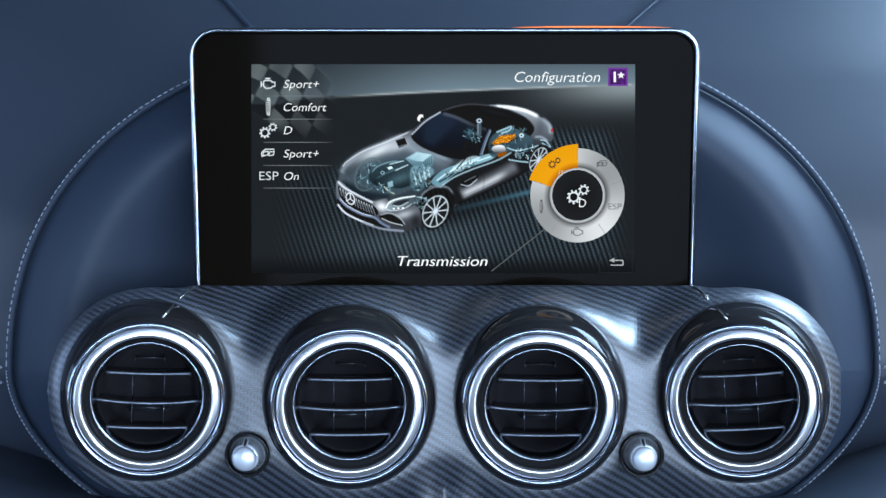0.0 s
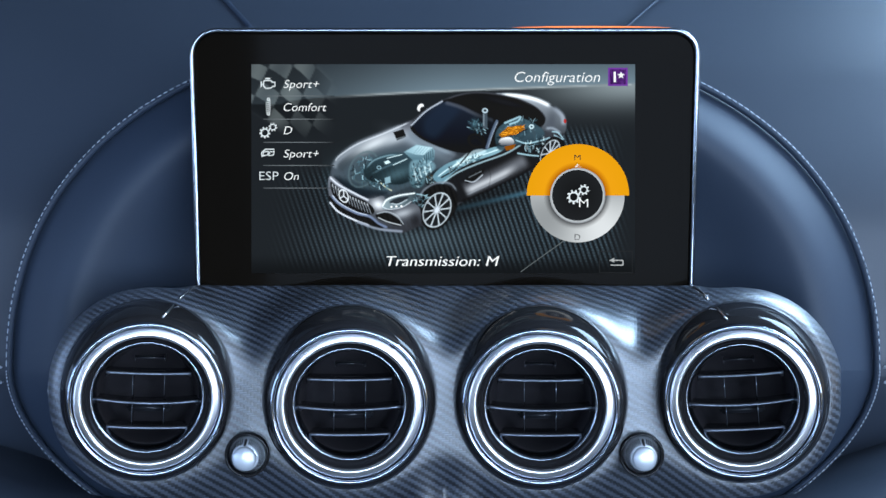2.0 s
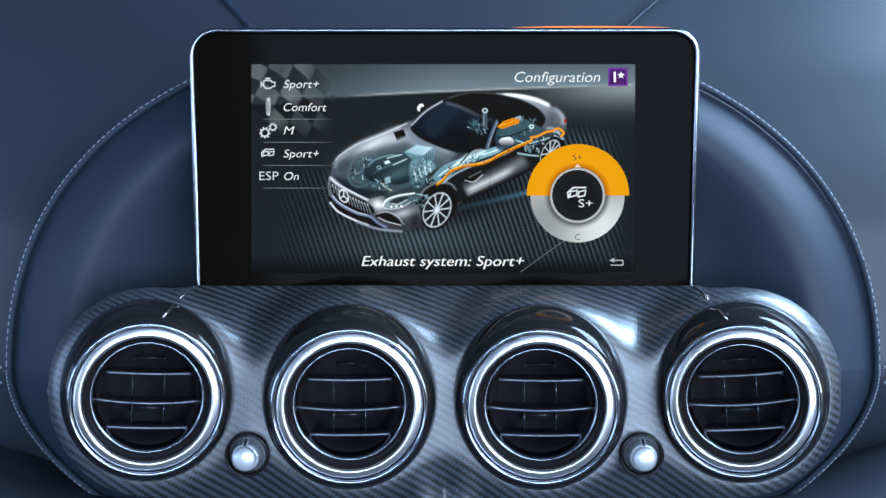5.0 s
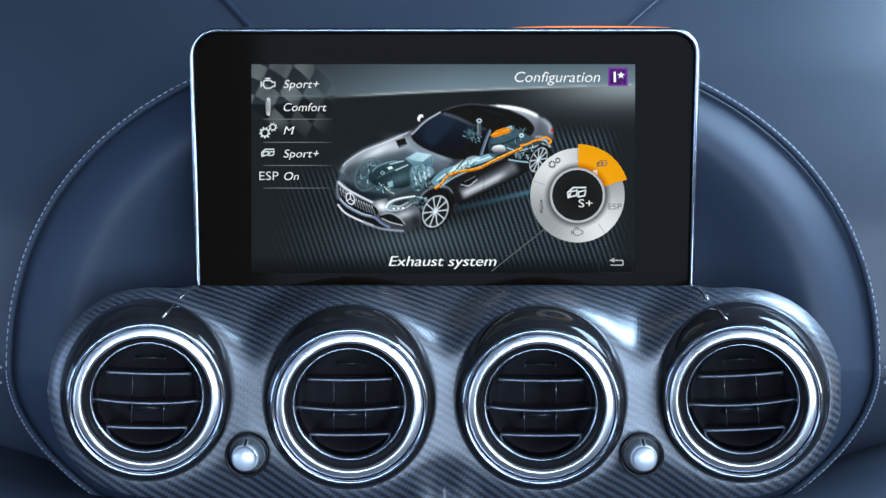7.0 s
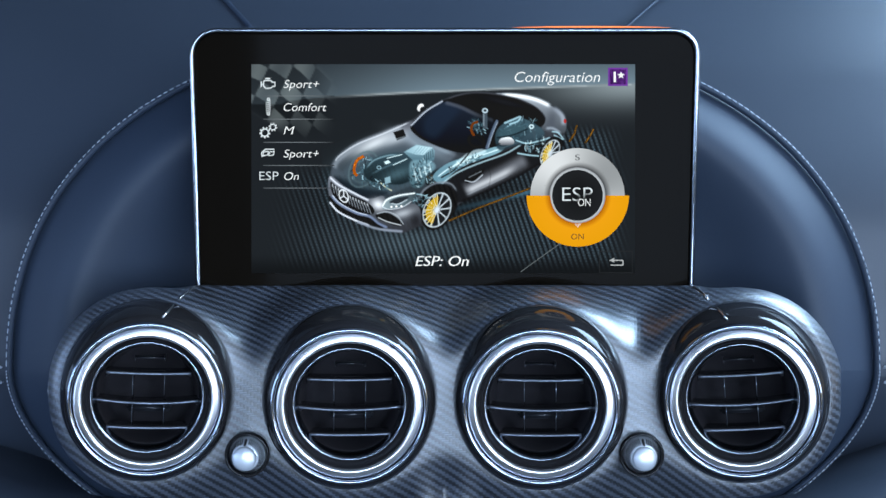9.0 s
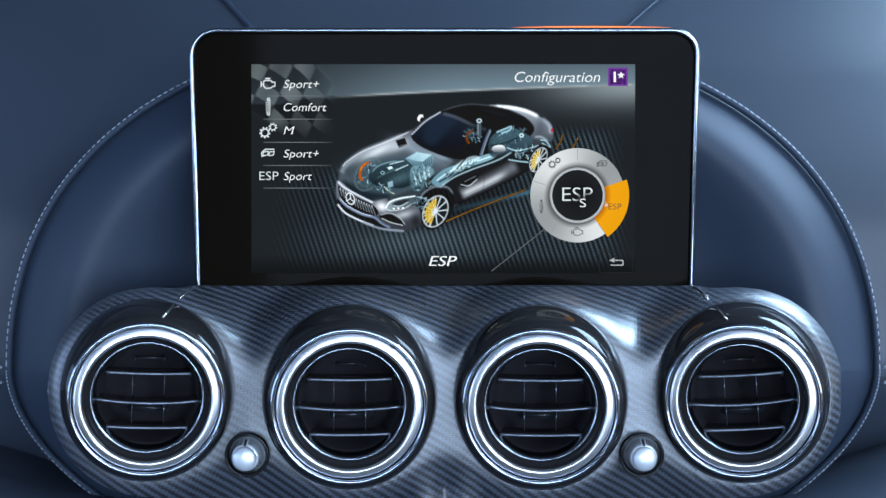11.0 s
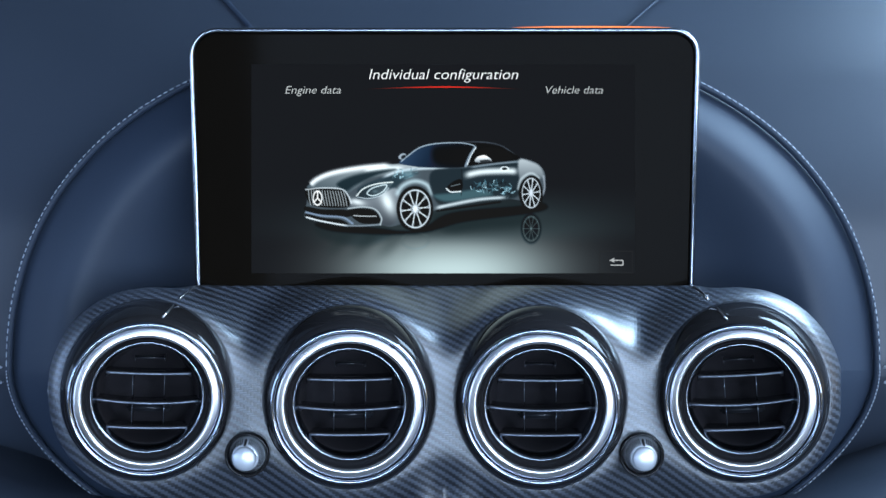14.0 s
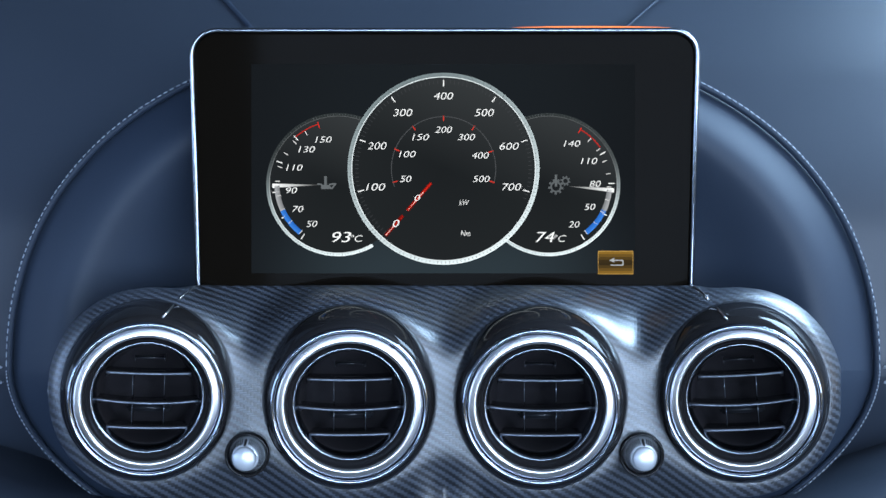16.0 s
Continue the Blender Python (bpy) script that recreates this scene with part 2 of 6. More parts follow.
def facia_w(a, b):
    t = (b - 505) / 190
    w = -0.004 + 0.040 * math.sin(math.pi / 2 * max(0, min(1, t)))
    if b > 765:
        foot_b = 832 + 180 * (1 - math.exp(-((a - 789) / 84) ** 6))
        w -= 0.030 * ((min(b, foot_b) - 765) / 160) ** 2
    w -= 0.004 * smoothstep((b - 825) / 40) * math.exp(-((a - 789) / 16) ** 2)
    e = max(0.0, abs(a - 786) - 560) / 145
    w -= 0.026 * e * e
    for va, vb, _, _ in VENTS:
        d = math.hypot(a - va, (b - vb + 13) / 1.04) / 154
        rise = 0.0352 + (vb - 13 - b) * K * 0.93 * math.tan(radians(1.0))
        f = smoothstep((1.58 - d) / 0.60)
        f = f * f * (2 - f)
        w += (rise - w) * f
    return w


def facia_edges(a):
    top, bottom = 506.0, 1010.0
    for va, side in ((262, -1), (1314, 1)):
        if (a - va) * side > -85:
            h = math.sqrt(max(0.0, 1 - ((a - va) / 178) ** 2))
            arch = 692 - 182 * h
            f = smoothstep(((a - va) * side + 85) / 80)
            top = top + (arch - top) * f
            bottom = min(bottom, 692 + 188 * h + (1 - f) * 130)
    return top, bottom


def facia_ab(u, v):
    a = FACIA_L + 2 + (FACIA_R - FACIA_L - 4) * u
    top, bottom = facia_edges(a)
    return a, top + (bottom - top) * v


def facia_skin(u, v):
    a, b = facia_ab(u, v)
    return at(a, b, facia_w(a, b))


def outside_vents(u, v):
    a, b = facia_ab(u, v)
    return all(math.hypot((a - va) / s, (b - vb + 13) / 1.04) > 144 for va, vb, s, _ in VENTS)


def run_of(b):
    """The length along the skin down to b, so that the weave keeps its size where the skin slopes."""
    bs = np.linspace(500, 1012, 129)
    t = np.clip((bs - 505) / 190, 0, 1)
    return float(np.interp(b, bs, np.cumsum(np.hypot(4.0, np.gradient(0.040 * np.sin(math.pi / 2 * t)) / K))))


def weave(u, v):
    a, b = facia_ab(u, v)
    return (a * 0.165, (run_of(b) + 5 * math.sin((a - 700) * 0.0182)) * 0.27)


facia = thing("carbon_facia", DASH, "glossy carbon-fibre facia panel wrapping four round air vents", "facia panel")
sheet("carbon_panel", facia_skin, 420, 150, CARBON, facia, keep=outside_vents, uv=weave, thick=0.012)

for side, x in ((-1, 345), (1, 1226)):
    bm = bmesh.new()
    path = [Vector((x + side * d, 507 + e)) for d, e in ((0, 1), (9, 7), (18, 14), (27, 22))]
    strip(bm, [at(p.x, p.y, facia_w(p.x, p.y) + 0.0002) for p in path], (0.0003, 0.0006, 0), (0, 0, 0.0006))
    part("panel_joint", bm, CHROME, facia, "thin bright joint between panel sections")

# ---- air vents ----
U = K * 0.925


def vent(m):
    """One round air vent: z is the axis, out of the facia."""
    ob = thing("air_vent", m, "round air vent with satin chrome ring and black slats", "air vent", "air vents in the carbon facia")
    z = 0.001
    collar = [(159, -30 * z), (159, -25 * z), (158, -19 * z), (155.5, -13 * z), (151.5, -8 * z), (146, -4.2 * z), (140, -2.2 * z), (127, -1.6 * z), (127, -30 * z)]
    bm = lathe([(r * U, h) for r, h in collar])
    for v in bm.verts:
        v.co.y *= 1 + 0.055 * smoothstep(-v.co.z / 0.020)
    part("collar", bm, GLOSS, ob, "black gloss collar")
    outer = arc(134.8 * U, -0.3 * z, 4.2 * U, 0, 180, 12, 1.3)
    part("outer_ring", lathe(outer + [(130.6 * U, -4 * z), (139 * U, -4 * z)]), BRIGHT, ob, "bright chrome outer ring")
    band = [(129.5, -2.0), (128.6, -0.4), (127.4, 0.28), (124, 0.52), (120.5, 0.74), (117.5, 0.88), (115.6, 0.90), (114.2, 0.74), (113, 0.36), (112, -0.5), (111.5, -4.0), (129.8, -4.0)]
    part("satin_ring", lathe([(r * U, h * z) for r, h in band]), CHROME, ob, "satin chrome ring")
    inner = [(112.5 * U, 0.5 * z), (110 * U, -1 * z), (106 * U, -3 * z), (101 * U, -4 * z), (98 * U, -7 * z), (97 * U, -12 * z), (112 * U, -12 * z)]
    part("inner_ring", lathe(inner), GLOSS, ob, "black gloss inner ring")
    thin = [(101 * U, -5.6 * z), (100 * U, -4.8 * z), (98 * U, -4.9 * z), (95.5 * U, -6.2 * z), (93 * U, -8.4 * z), (91.2 * U, -11 * z), (90.5 * U, -15 * z), (101 * U, -15 * z)]
    part("trim_ring", lathe(thin), FRAME, ob, "thin chrome trim ring")
    barrel = [(92 * U, -11 * z), (90 * U, -14 * z), (84 * U, -30 * z), (70 * U, -40 * z), (0.5 * U, -41 * z), (0.5 * U, -43 * z), (96 * U, -43 * z), (96 * U, -11 * z)]
    part("barrel", lathe(barrel), BLACK, ob, "black duct")
    for y, half, bow in ((41, 75, -2), (-9, 90, -6), (-58, 72, -2)):
        path = [(x * U, (y + bow * (1 - (x / half) ** 2)) * U) for x in np.linspace(-half, half, 17)]
        bm = strip(bmesh.new(), [(x, h, -0.0175) for x, h in path], (0, 0.0008, 0), (0, 0, 0.0065))
        for s in (-1, 1):
            strip(bm, [(s * (half - 2) * U, (y + 3) * U, -0.014), (s * (half - 2) * U, (y - 7) * U, -0.014)], (0.0011, 0, 0), (0, 0, 0.003))
        slat = part("slat", bm, GLOSS, ob)
        part("slat_edge", strip(bmesh.new(), [(x, h, -0.0108) for x, h in path], (0, 0.00045, 0), (0, 0, 0.0006)), SLAT_EDGE, slat, "thin satin slat edge")
    for x in (-29, 28):
        for lo, hi in ((-56, -12), (-5, 34)):
            vane = part("vane", strip(bmesh.new(), [(x * U, lo * U, -0.026), (x * U, hi * U, -0.026)], (0.0003, 0, 0), (0, 0, 0.007)), GLOSS, ob)
            part("vane_edge", strip(bmesh.new(), [(x * U, lo * U, -0.0188), (x * U, hi * U, -0.0188)], (0.00014, 0, 0), (0, 0, 0.0004)), SLAT_EDGE, vane, "thin satin vane edge")
    for s in (-1, 1):
        part("stop_tab", strip(bmesh.new(), [(s * 27 * U, 56 * U, -0.024), (s * 27 * U, 64 * U, -0.024)], (0.0003, 0, 0), (0, 0, 0.004)), SLAT, ob)
    part("stop_bar", strip(bmesh.new(), [(-26 * U, 57 * U, -0.030), (26 * U, 57 * U, -0.030)], (0, 0.0005, 0), (0, 0, 0.002)), SLAT, ob)
    bm = bmesh.new()
    bar(bm, (-40 * U, -34 * U, -0.026), (42 * U, -34 * U, -0.026), 0.0035, 0.004)
    part("damper", bm, SLAT, ob)
    return ob


def vent_pose(a, b, s, roll):
    p = at(a, b, 0.058)
    yaw = -math.degrees(math.atan2(p.x, REACH - 0.058))
    return DASH @ Matrix.Translation(p) @ pose(0, 0, 0, TILT, yaw * 0.8) @ pose(0, 0, 0, 0, 0, roll) @ Matrix.Diagonal((s, s, 1, 1))


first = vent(vent_pose(*VENTS[1]))
for v in (VENTS[0], VENTS[2], VENTS[3]):
    outer = copy_thing(first, vent_pose(*v))
    side = 1 if v is VENTS[0] else -1
    if v is not VENTS[2]:
        turn = lambda t: radians((t if side > 0 else 180 - t) - v[3])
        seam = [Vector(((q + 0.4) * U * math.cos(turn(t)), (q + 0.4) * U * math.sin(turn(t)), h * 0.001 + 0.0003))
                for q, h, t in ((166.0, -19, 74), (161.6, -13, 75.5), (154.6, -8, 77.2), (146.9, -4.2, 79.4))]
        part("collar_joint", strip(bmesh.new(), seam, (-0.00022 * side, 0.0003, 0), (0, 0, 0.0004)), CHROME, outer, "thin bright joint across the collar")


# ---- rotary controls ----
def knob(m):
    ob = thing("rotary_control", m, "small knurled silver rotary control in a dark socket", "rotary knob", "rotary controls between the vents")
    V = K * 0.945
    part("socket", lathe([(39 * V, -0.004), (39 * V, 0.0004), (37 * V, 0.0010), (35 * V, 0.0004), (33.5 * V, -0.004), (32.5 * V, -0.012), (32.5 * V, -0.016), (39 * V, -0.016)], 64), GLOSS, ob, "black gloss socket")
    part("base_ring", lathe([(31 * V, -0.012), (32 * V, -0.003), (31.5 * V, -0.001), (30.5 * V, -0.0004), (22.0 * V, 0.0068), (18 * V, 0.0068), (18 * V, -0.012)], 64), ALLOY, ob, "satin metal ring")
    bm = bmesh.new()
    for i in range(52):
        t = math.tau * i / 52
        if abs(t - math.pi / 2) < 0.14:
            continue
        c, s = math.cos(t), math.sin(t)
        bar(bm, (29.4 * V * c, 29.4 * V * s, 0.0008), (23.6 * V * c, 23.6 * V * s, 0.0057), 0.00036, 0.0006, 0.2)
    tagged(part("knurling", bm, SLAT, ob, "dark knurled grooves"), kind="stuff")
    cap = [(0.01 * V, 0.0112)] + [(20.6 * V * math.sin(radians(x)), 0.0090 + 0.0022 * math.cos(radians(x))) for x in range(4, 91, 6)] + [(20.6 * V, -0.004), (0.01 * V, -0.004)]
    part("cap", lathe(cap, 64), ALLOY, ob, "domed satin silver cap")
    bm = bmesh.new()
    bar(bm, (0, 29.0 * V, 0.0016), (0, 22.0 * V, 0.0074), 0.0010, 0.0008)
    part("pointer_mark", bm, BLACK, ob)
    return ob


knob_pose = lambda a, b: DASH @ Matrix.Translation(at(a, b, 0.042)) @ pose(0, 0, 0, 3, 0)
first = knob(knob_pose(437, 806))
copy_thing(first, knob_pose(1136, 806))

# ---- display ----
LEAN = radians(5.4)
CENTRE = at(784, 299)
SCREEN = DASH @ Matrix.Translation(CENTRE) @ pose(0, 0, 0, 5.4)


def on(a, b):
    """Plan units to metres on the leaning display plane."""
    u, v = (a - 784) * K, (441 - b) * K
    n = Vector((0, -math.sin(LEAN), math.cos(LEAN)))
    eye, way = Vector((0, 0, REACH)), Vector((u, v, -REACH))
    p = eye + way * ((CENTRE - eye).dot(n) / way.dot(n)) - CENTRE
    return p.x, p.dot(Vector((0, math.cos(LEAN), math.sin(LEAN))))


display = thing("infotainment_display", SCREEN, "freestanding tablet-like display in a chrome frame showing a drive menu", "display")
DISPLAY_W, DISPLAY_T, DISPLAY_B = on(1240, 60)[0] * 0.5 - on(334, 60)[0] * 0.5, on(784, 49)[1], on(784, 530)[1]
DISPLAY_X = (on(1240, 60)[0] + on(334, 60)[0]) / 2


def outline(inset, radius=0.0135, n=10):
    """The display's outline, rounded above, its sides drawn in a little towards the foot."""
    w, t, b = DISPLAY_W - inset, DISPLAY_T - inset, DISPLAY_B + inset
    r = max(radius - inset, 0.002)
    draw_in = 0.0012
    pts = [(DISPLAY_X - w + draw_in, b), (DISPLAY_X + w - draw_in, b)]
    pts += [(DISPLAY_X + w - r + r * math.cos(radians(x)), t - r + r * math.sin(radians(x))) for x in np.linspace(0, 90, n)]
    pts += [(DISPLAY_X - w + r + r * math.cos(radians(x)), t - r + r * math.sin(radians(x))) for x in np.linspace(90, 180, n)]
    return pts


def rim_mesh(stages):
    bm = bmesh.new()
    rings = [[bm.verts.new((x, y, z)) for x, y in outline(inset)] for inset, z in stages]
    for one, two in zip(rings, rings[1:]):
        for i in range(len(one)):
            j = (i + 1) % len(one)
            bm.faces.new((one[i], one[j], two[j], two[i]))
    return bm, rings


bm, rings = rim_mesh([(0.0006, -0.012), (0.0001, -0.004), (0.0, 0.0), (0.0004, 0.0018), (0.0012, 0.0026), (0.0020, 0.0024), (0.0026, 0.0014), (0.0028, -0.003), (0.003, -0.012), (0.0006, -0.012)])
part("chrome_frame", bm, FRAME, display, "slim polished chrome frame")
bm, rings = rim_mesh([(0.0004, -0.014), (0.0015, -0.018), (0.006, -0.020)])
bm.faces.new(rings[-1])
part("rear_shell", bm, BLACK, display, "black plastic back")
bm, rings = rim_mesh([(0.0029, -0.001), (0.0029, 0.0), (0.0034, 0.0002)])
bm.faces.new(rings[-1])
bm.faces.new(rings[0])
part("glass_panel", bm, PANEL_BLACK, display, "black glass panel", smooth=False)


# Reflection of something orange on the upper edge, added as an emissive strip.
AMBER_REFLECTION = nodes_of("amber_reflection")[0]
AMBER_REFLECTION.node_tree.nodes["Principled BSDF"].inputs["Base Color"].default_value = (0.5, 0.10, 0.02, 1)
AMBER_REFLECTION.node_tree.nodes["Principled BSDF"].inputs["Emission Color"].default_value = (1.0, 0.22, 0.03, 1)
AMBER_REFLECTION.node_tree.nodes["Principled BSDF"].inputs["Emission Strength"].default_value = 1.0
y = DISPLAY_T + 0.0003
bm = strip(bmesh.new(), [(on(x, 60)[0], y - 0.0004 + 0.0008 * math.sin(math.pi * (x - 900) / 300) ** 0.6, -0.009) for x in range(900, 1201, 20)], (0, 0.0005, 0), (0, 0, 0.0012))
part("reflection_strip", bm, AMBER_REFLECTION, display, "thin glowing strip standing in for an orange reflection on the upper edge")


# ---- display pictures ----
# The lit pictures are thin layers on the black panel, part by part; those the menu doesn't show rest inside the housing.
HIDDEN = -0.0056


def lin(c):
    c = np.clip(np.asarray(c, float), 0, 1)
    return np.where(c <= 0.04045, c / 12.92, ((c + 0.055) / 1.055) ** 2.4)


def glow(name, pts, faces, cols, z=0.0003, parent=None, label=""):
    """A lit layer: pts in plan units, cols as display colours per point."""
    mesh = bpy.data.meshes.new(name)
    pts = np.asarray(pts, float)
    cols = np.asarray(cols, float)
    if cols.ndim == 1:
        cols = np.tile(cols, (len(pts), 1))
    u, v = (pts[:, 0] - 784) * K, (441 - pts[:, 1]) * K
    n = np.array((0, -math.sin(LEAN), math.cos(LEAN)))
    eye = np.array((0, 0, REACH))
    way = np.stack((u, v, np.full(len(u), -REACH)), 1)
    h = np.full(len(u), z)
    t = ((np.array(CENTRE) - eye) @ n + h) / (way @ n)
    p = eye + way * t[:, None] - np.array(CENTRE)
    xyz = np.stack((p[:, 0], p @ np.array((0, math.cos(LEAN), math.sin(LEAN))), h), 1)
    mesh.from_pydata(xyz.tolist(), [], [tuple(int(i) for i in f) for f in faces])
    att = mesh.color_attributes.new("glow", "FLOAT_COLOR", "POINT")
    att.data.foreach_set("color", np.hstack((lin(cols), np.ones((len(pts), 1)))).ravel())
    return linked(name, mesh, GLOW, parent or display, label)


class Ink:
    """Gathers strokes, rings and lettering of one picture."""

    def __init__(self):
        self.p, self.f, self.c = [], [], []

    def add(self, pts, faces, col):
        o = len(self.p)
        self.p += [tuple(q) for q in pts]
        self.f += [tuple(i + o for i in f) for f in faces]
        self.c += [tuple(col)] * len(pts) if np.ndim(col) == 1 else [tuple(c) for c in col]
        return self

    def poly(self, pts, col):
        return self.add(pts, [tuple(range(len(pts)))], col)

    def line(self, pts, width, col, closed=False):
        pts = [Vector(q) for q in pts]
        n = len(pts)
        for i in range(n if closed else n - 1):
            p, q = pts[i], pts[(i + 1) % n]
            d = (q - p).normalized()
            s = Vector((-d.y, d.x)) * width / 2
            e = d * width * 0.2
            self.add([p + s - e, q + s + e, q - s + e, p - s - e], [(0, 1, 2, 3)], col)
        return self

    def sector(self, x, y, r0, r1, start, end, col, col2=None, n=48):
        pts, cols = [], []
        for i in range(n + 1):
            t = radians(start + (end - start) * i / n)
            c, s = math.cos(t), -math.sin(t)
            pts += [(x + r0 * c, y + r0 * s), (x + r1 * c, y + r1 * s)]
            a = col(t) if callable(col) else col
            b = a if col2 is None else (col2(t) if callable(col2) else col2)
            cols += [a, b]
        return self.add(pts, [(2 * i, 2 * i + 1, 2 * i + 3, 2 * i + 2) for i in range(n)], cols)

    def ring(self, x, y, r0, r1, col, col2=None, n=64):
        return self.sector(x, y, r0, r1, 0, 360, col, col2, n)

    def text(self, s, x0, x1, base, cap, col, shear=0.0, bold=-0.008):
        pts, faces = lettering(s, shear, bold)
        lo, hi = pts[:, 0].min(), pts[:, 0].max()
        out = np.stack((x0 + (pts[:, 0] - lo) / (hi - lo) * (x1 - x0), base - pts[:, 1] * cap / CAP), 1)
        if cap > 16.5 and base > 400:
            self.add(out + np.array((0.7, 0.0)), faces, col)
        return self.add(out, faces, col)

    def gear(self, x, y, r, col, teeth=9, width=0.3):
        for i in range(teeth):
            t = math.tau * (i + 0.3) / teeth
            c, s = math.cos(t), math.sin(t)
            self.line([(x + 0.72 * r * c, y + 0.72 * r * s), (x + r * c, y + r * s)], r * 0.3, col)
        return self.ring(x, y, r * (0.78 - width), r * 0.78, col, n=24)

    def gears(self, x, y, s, col):
        self.gear(x - 5 * s, y + 3 * s, 9 * s, col, width=0.22)
        return self.gear(x + 8.5 * s, y - 6.5 * s, 7 * s, col, 8, 0.24)

    def engine(self, x, y, s, col):
        body = [(-7, -5), (4, -5), (7, -2), (11, -2), (11, 5), (7, 5), (4, 8), (-5, 8), (-8, 4), (-8, -2)]
        self.line([(x + p * s, y + q * s) for p, q in body], 1.8 * s, col, True)
        self.line([(x - 5 * s, y - 8.5 * s), (x + 3 * s, y - 8.5 * s)], 2 * s, col)
        self.line([(x - 1 * s, y - 8 * s), (x - 1 * s, y - 5 * s)], 2 * s, col)
        self.line([(x - 12 * s, y - 3 * s), (x - 12 * s, y + 6 * s)], 2 * s, col)
        return self.line([(x - 12 * s, y + 1.5 * s), (x - 8 * s, y + 1.5 * s)], 2 * s, col)

    def spring(self, x, y, s, col):
        for i in range(6):
            h = (i - 2.5) * 3.6 * s
            self.line([(x - 4.4 * s, y + h + 1.2 * s), (x, y + h + 1.6 * s), (x + 4.4 * s, y + h - 1.2 * s)], 1.3 * s, col)
        self.ring(x, y - 13.5 * s, 1.2 * s, 3.2 * s, col, n=14)
        return self.ring(x, y + 13.5 * s, 1.2 * s, 3.2 * s, col, n=14)

    def exhaust(self, x, y, s, col):
        for o in (-5.5, 5.5):
            self.line([(x + (o - 5) * s, y + 4.5 * s), (x + (o - 3.5) * s, y - 2.5 * s), (x + (o + 5.5) * s, y - 4.5 * s), (x + (o + 4) * s, y + 2.5 * s)], 1.8 * s, col, True)
        return self.line([(x - 12 * s, y + 6 * s), (x - 12.5 * s, y - 2 * s), (x - 5 * s, y - 8 * s), (x + 11 * s, y - 8 * s)], 2 * s, col)

    def done(self, name, z, parent=None, label=""):
        return glow(name, self.p, self.f, self.c, z, parent, label=label)


LETTERS = {}


def lettering(s, shear=0.0, bold=0.0):
    """Flat outlines of a line of writing in the built-in font."""
    if (s, shear, bold) not in LETTERS:
        curve = bpy.data.curves.new("writing", "FONT")
        curve.body, curve.shear, curve.offset, curve.resolution_u = s, shear, bold, 4
        ob = bpy.data.objects.new("writing", curve)
        scene.collection.objects.link(ob)
        mesh = ob.to_mesh()
        pts = np.array([(v.co.x, v.co.y) for v in mesh.vertices])
        faces = [tuple(p.vertices) for p in mesh.polygons]
        ob.to_mesh_clear()
        bpy.data.objects.remove(ob)
        bpy.data.curves.remove(curve)
        LETTERS[s, shear, bold] = pts, faces
    return LETTERS[s, shear, bold]


CAP = lettering("H")[0][:, 1].max()
WHITE, SOFT = (0.90, 0.92, 0.93), (0.80, 0.84, 0.86)
SHOWN = {}


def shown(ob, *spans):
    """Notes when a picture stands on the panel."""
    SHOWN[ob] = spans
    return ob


def picture(name, colour, step=2.6, z=0.00026, label=""):
    """A full-size backdrop picture; colour takes arrays of plan units and gives display colours."""
    nx, ny = int(679 / step), int(370 / step)
    x, y = np.meshgrid(np.linspace(445, 1124, nx + 1), np.linspace(114, 484, ny + 1))
    i = np.arange(ny)[:, None] * (nx + 1) + np.arange(nx)
    faces = np.stack((i, i + nx + 1, i + nx + 2, i + 1), -1).reshape(-1, 4)
    cols = colour(x.ravel(), y.ravel())
    return glow(name, np.stack((x.ravel(), y.ravel()), 1), faces, cols, z, label=label)


def sm(x, a, b):
    t = np.clip((x - a) / (b - a), 0, 1)
    return t * t * (3 - 2 * t)


def blend(base, col, f):
    return base + (np.array(col) - base) * f[:, None]


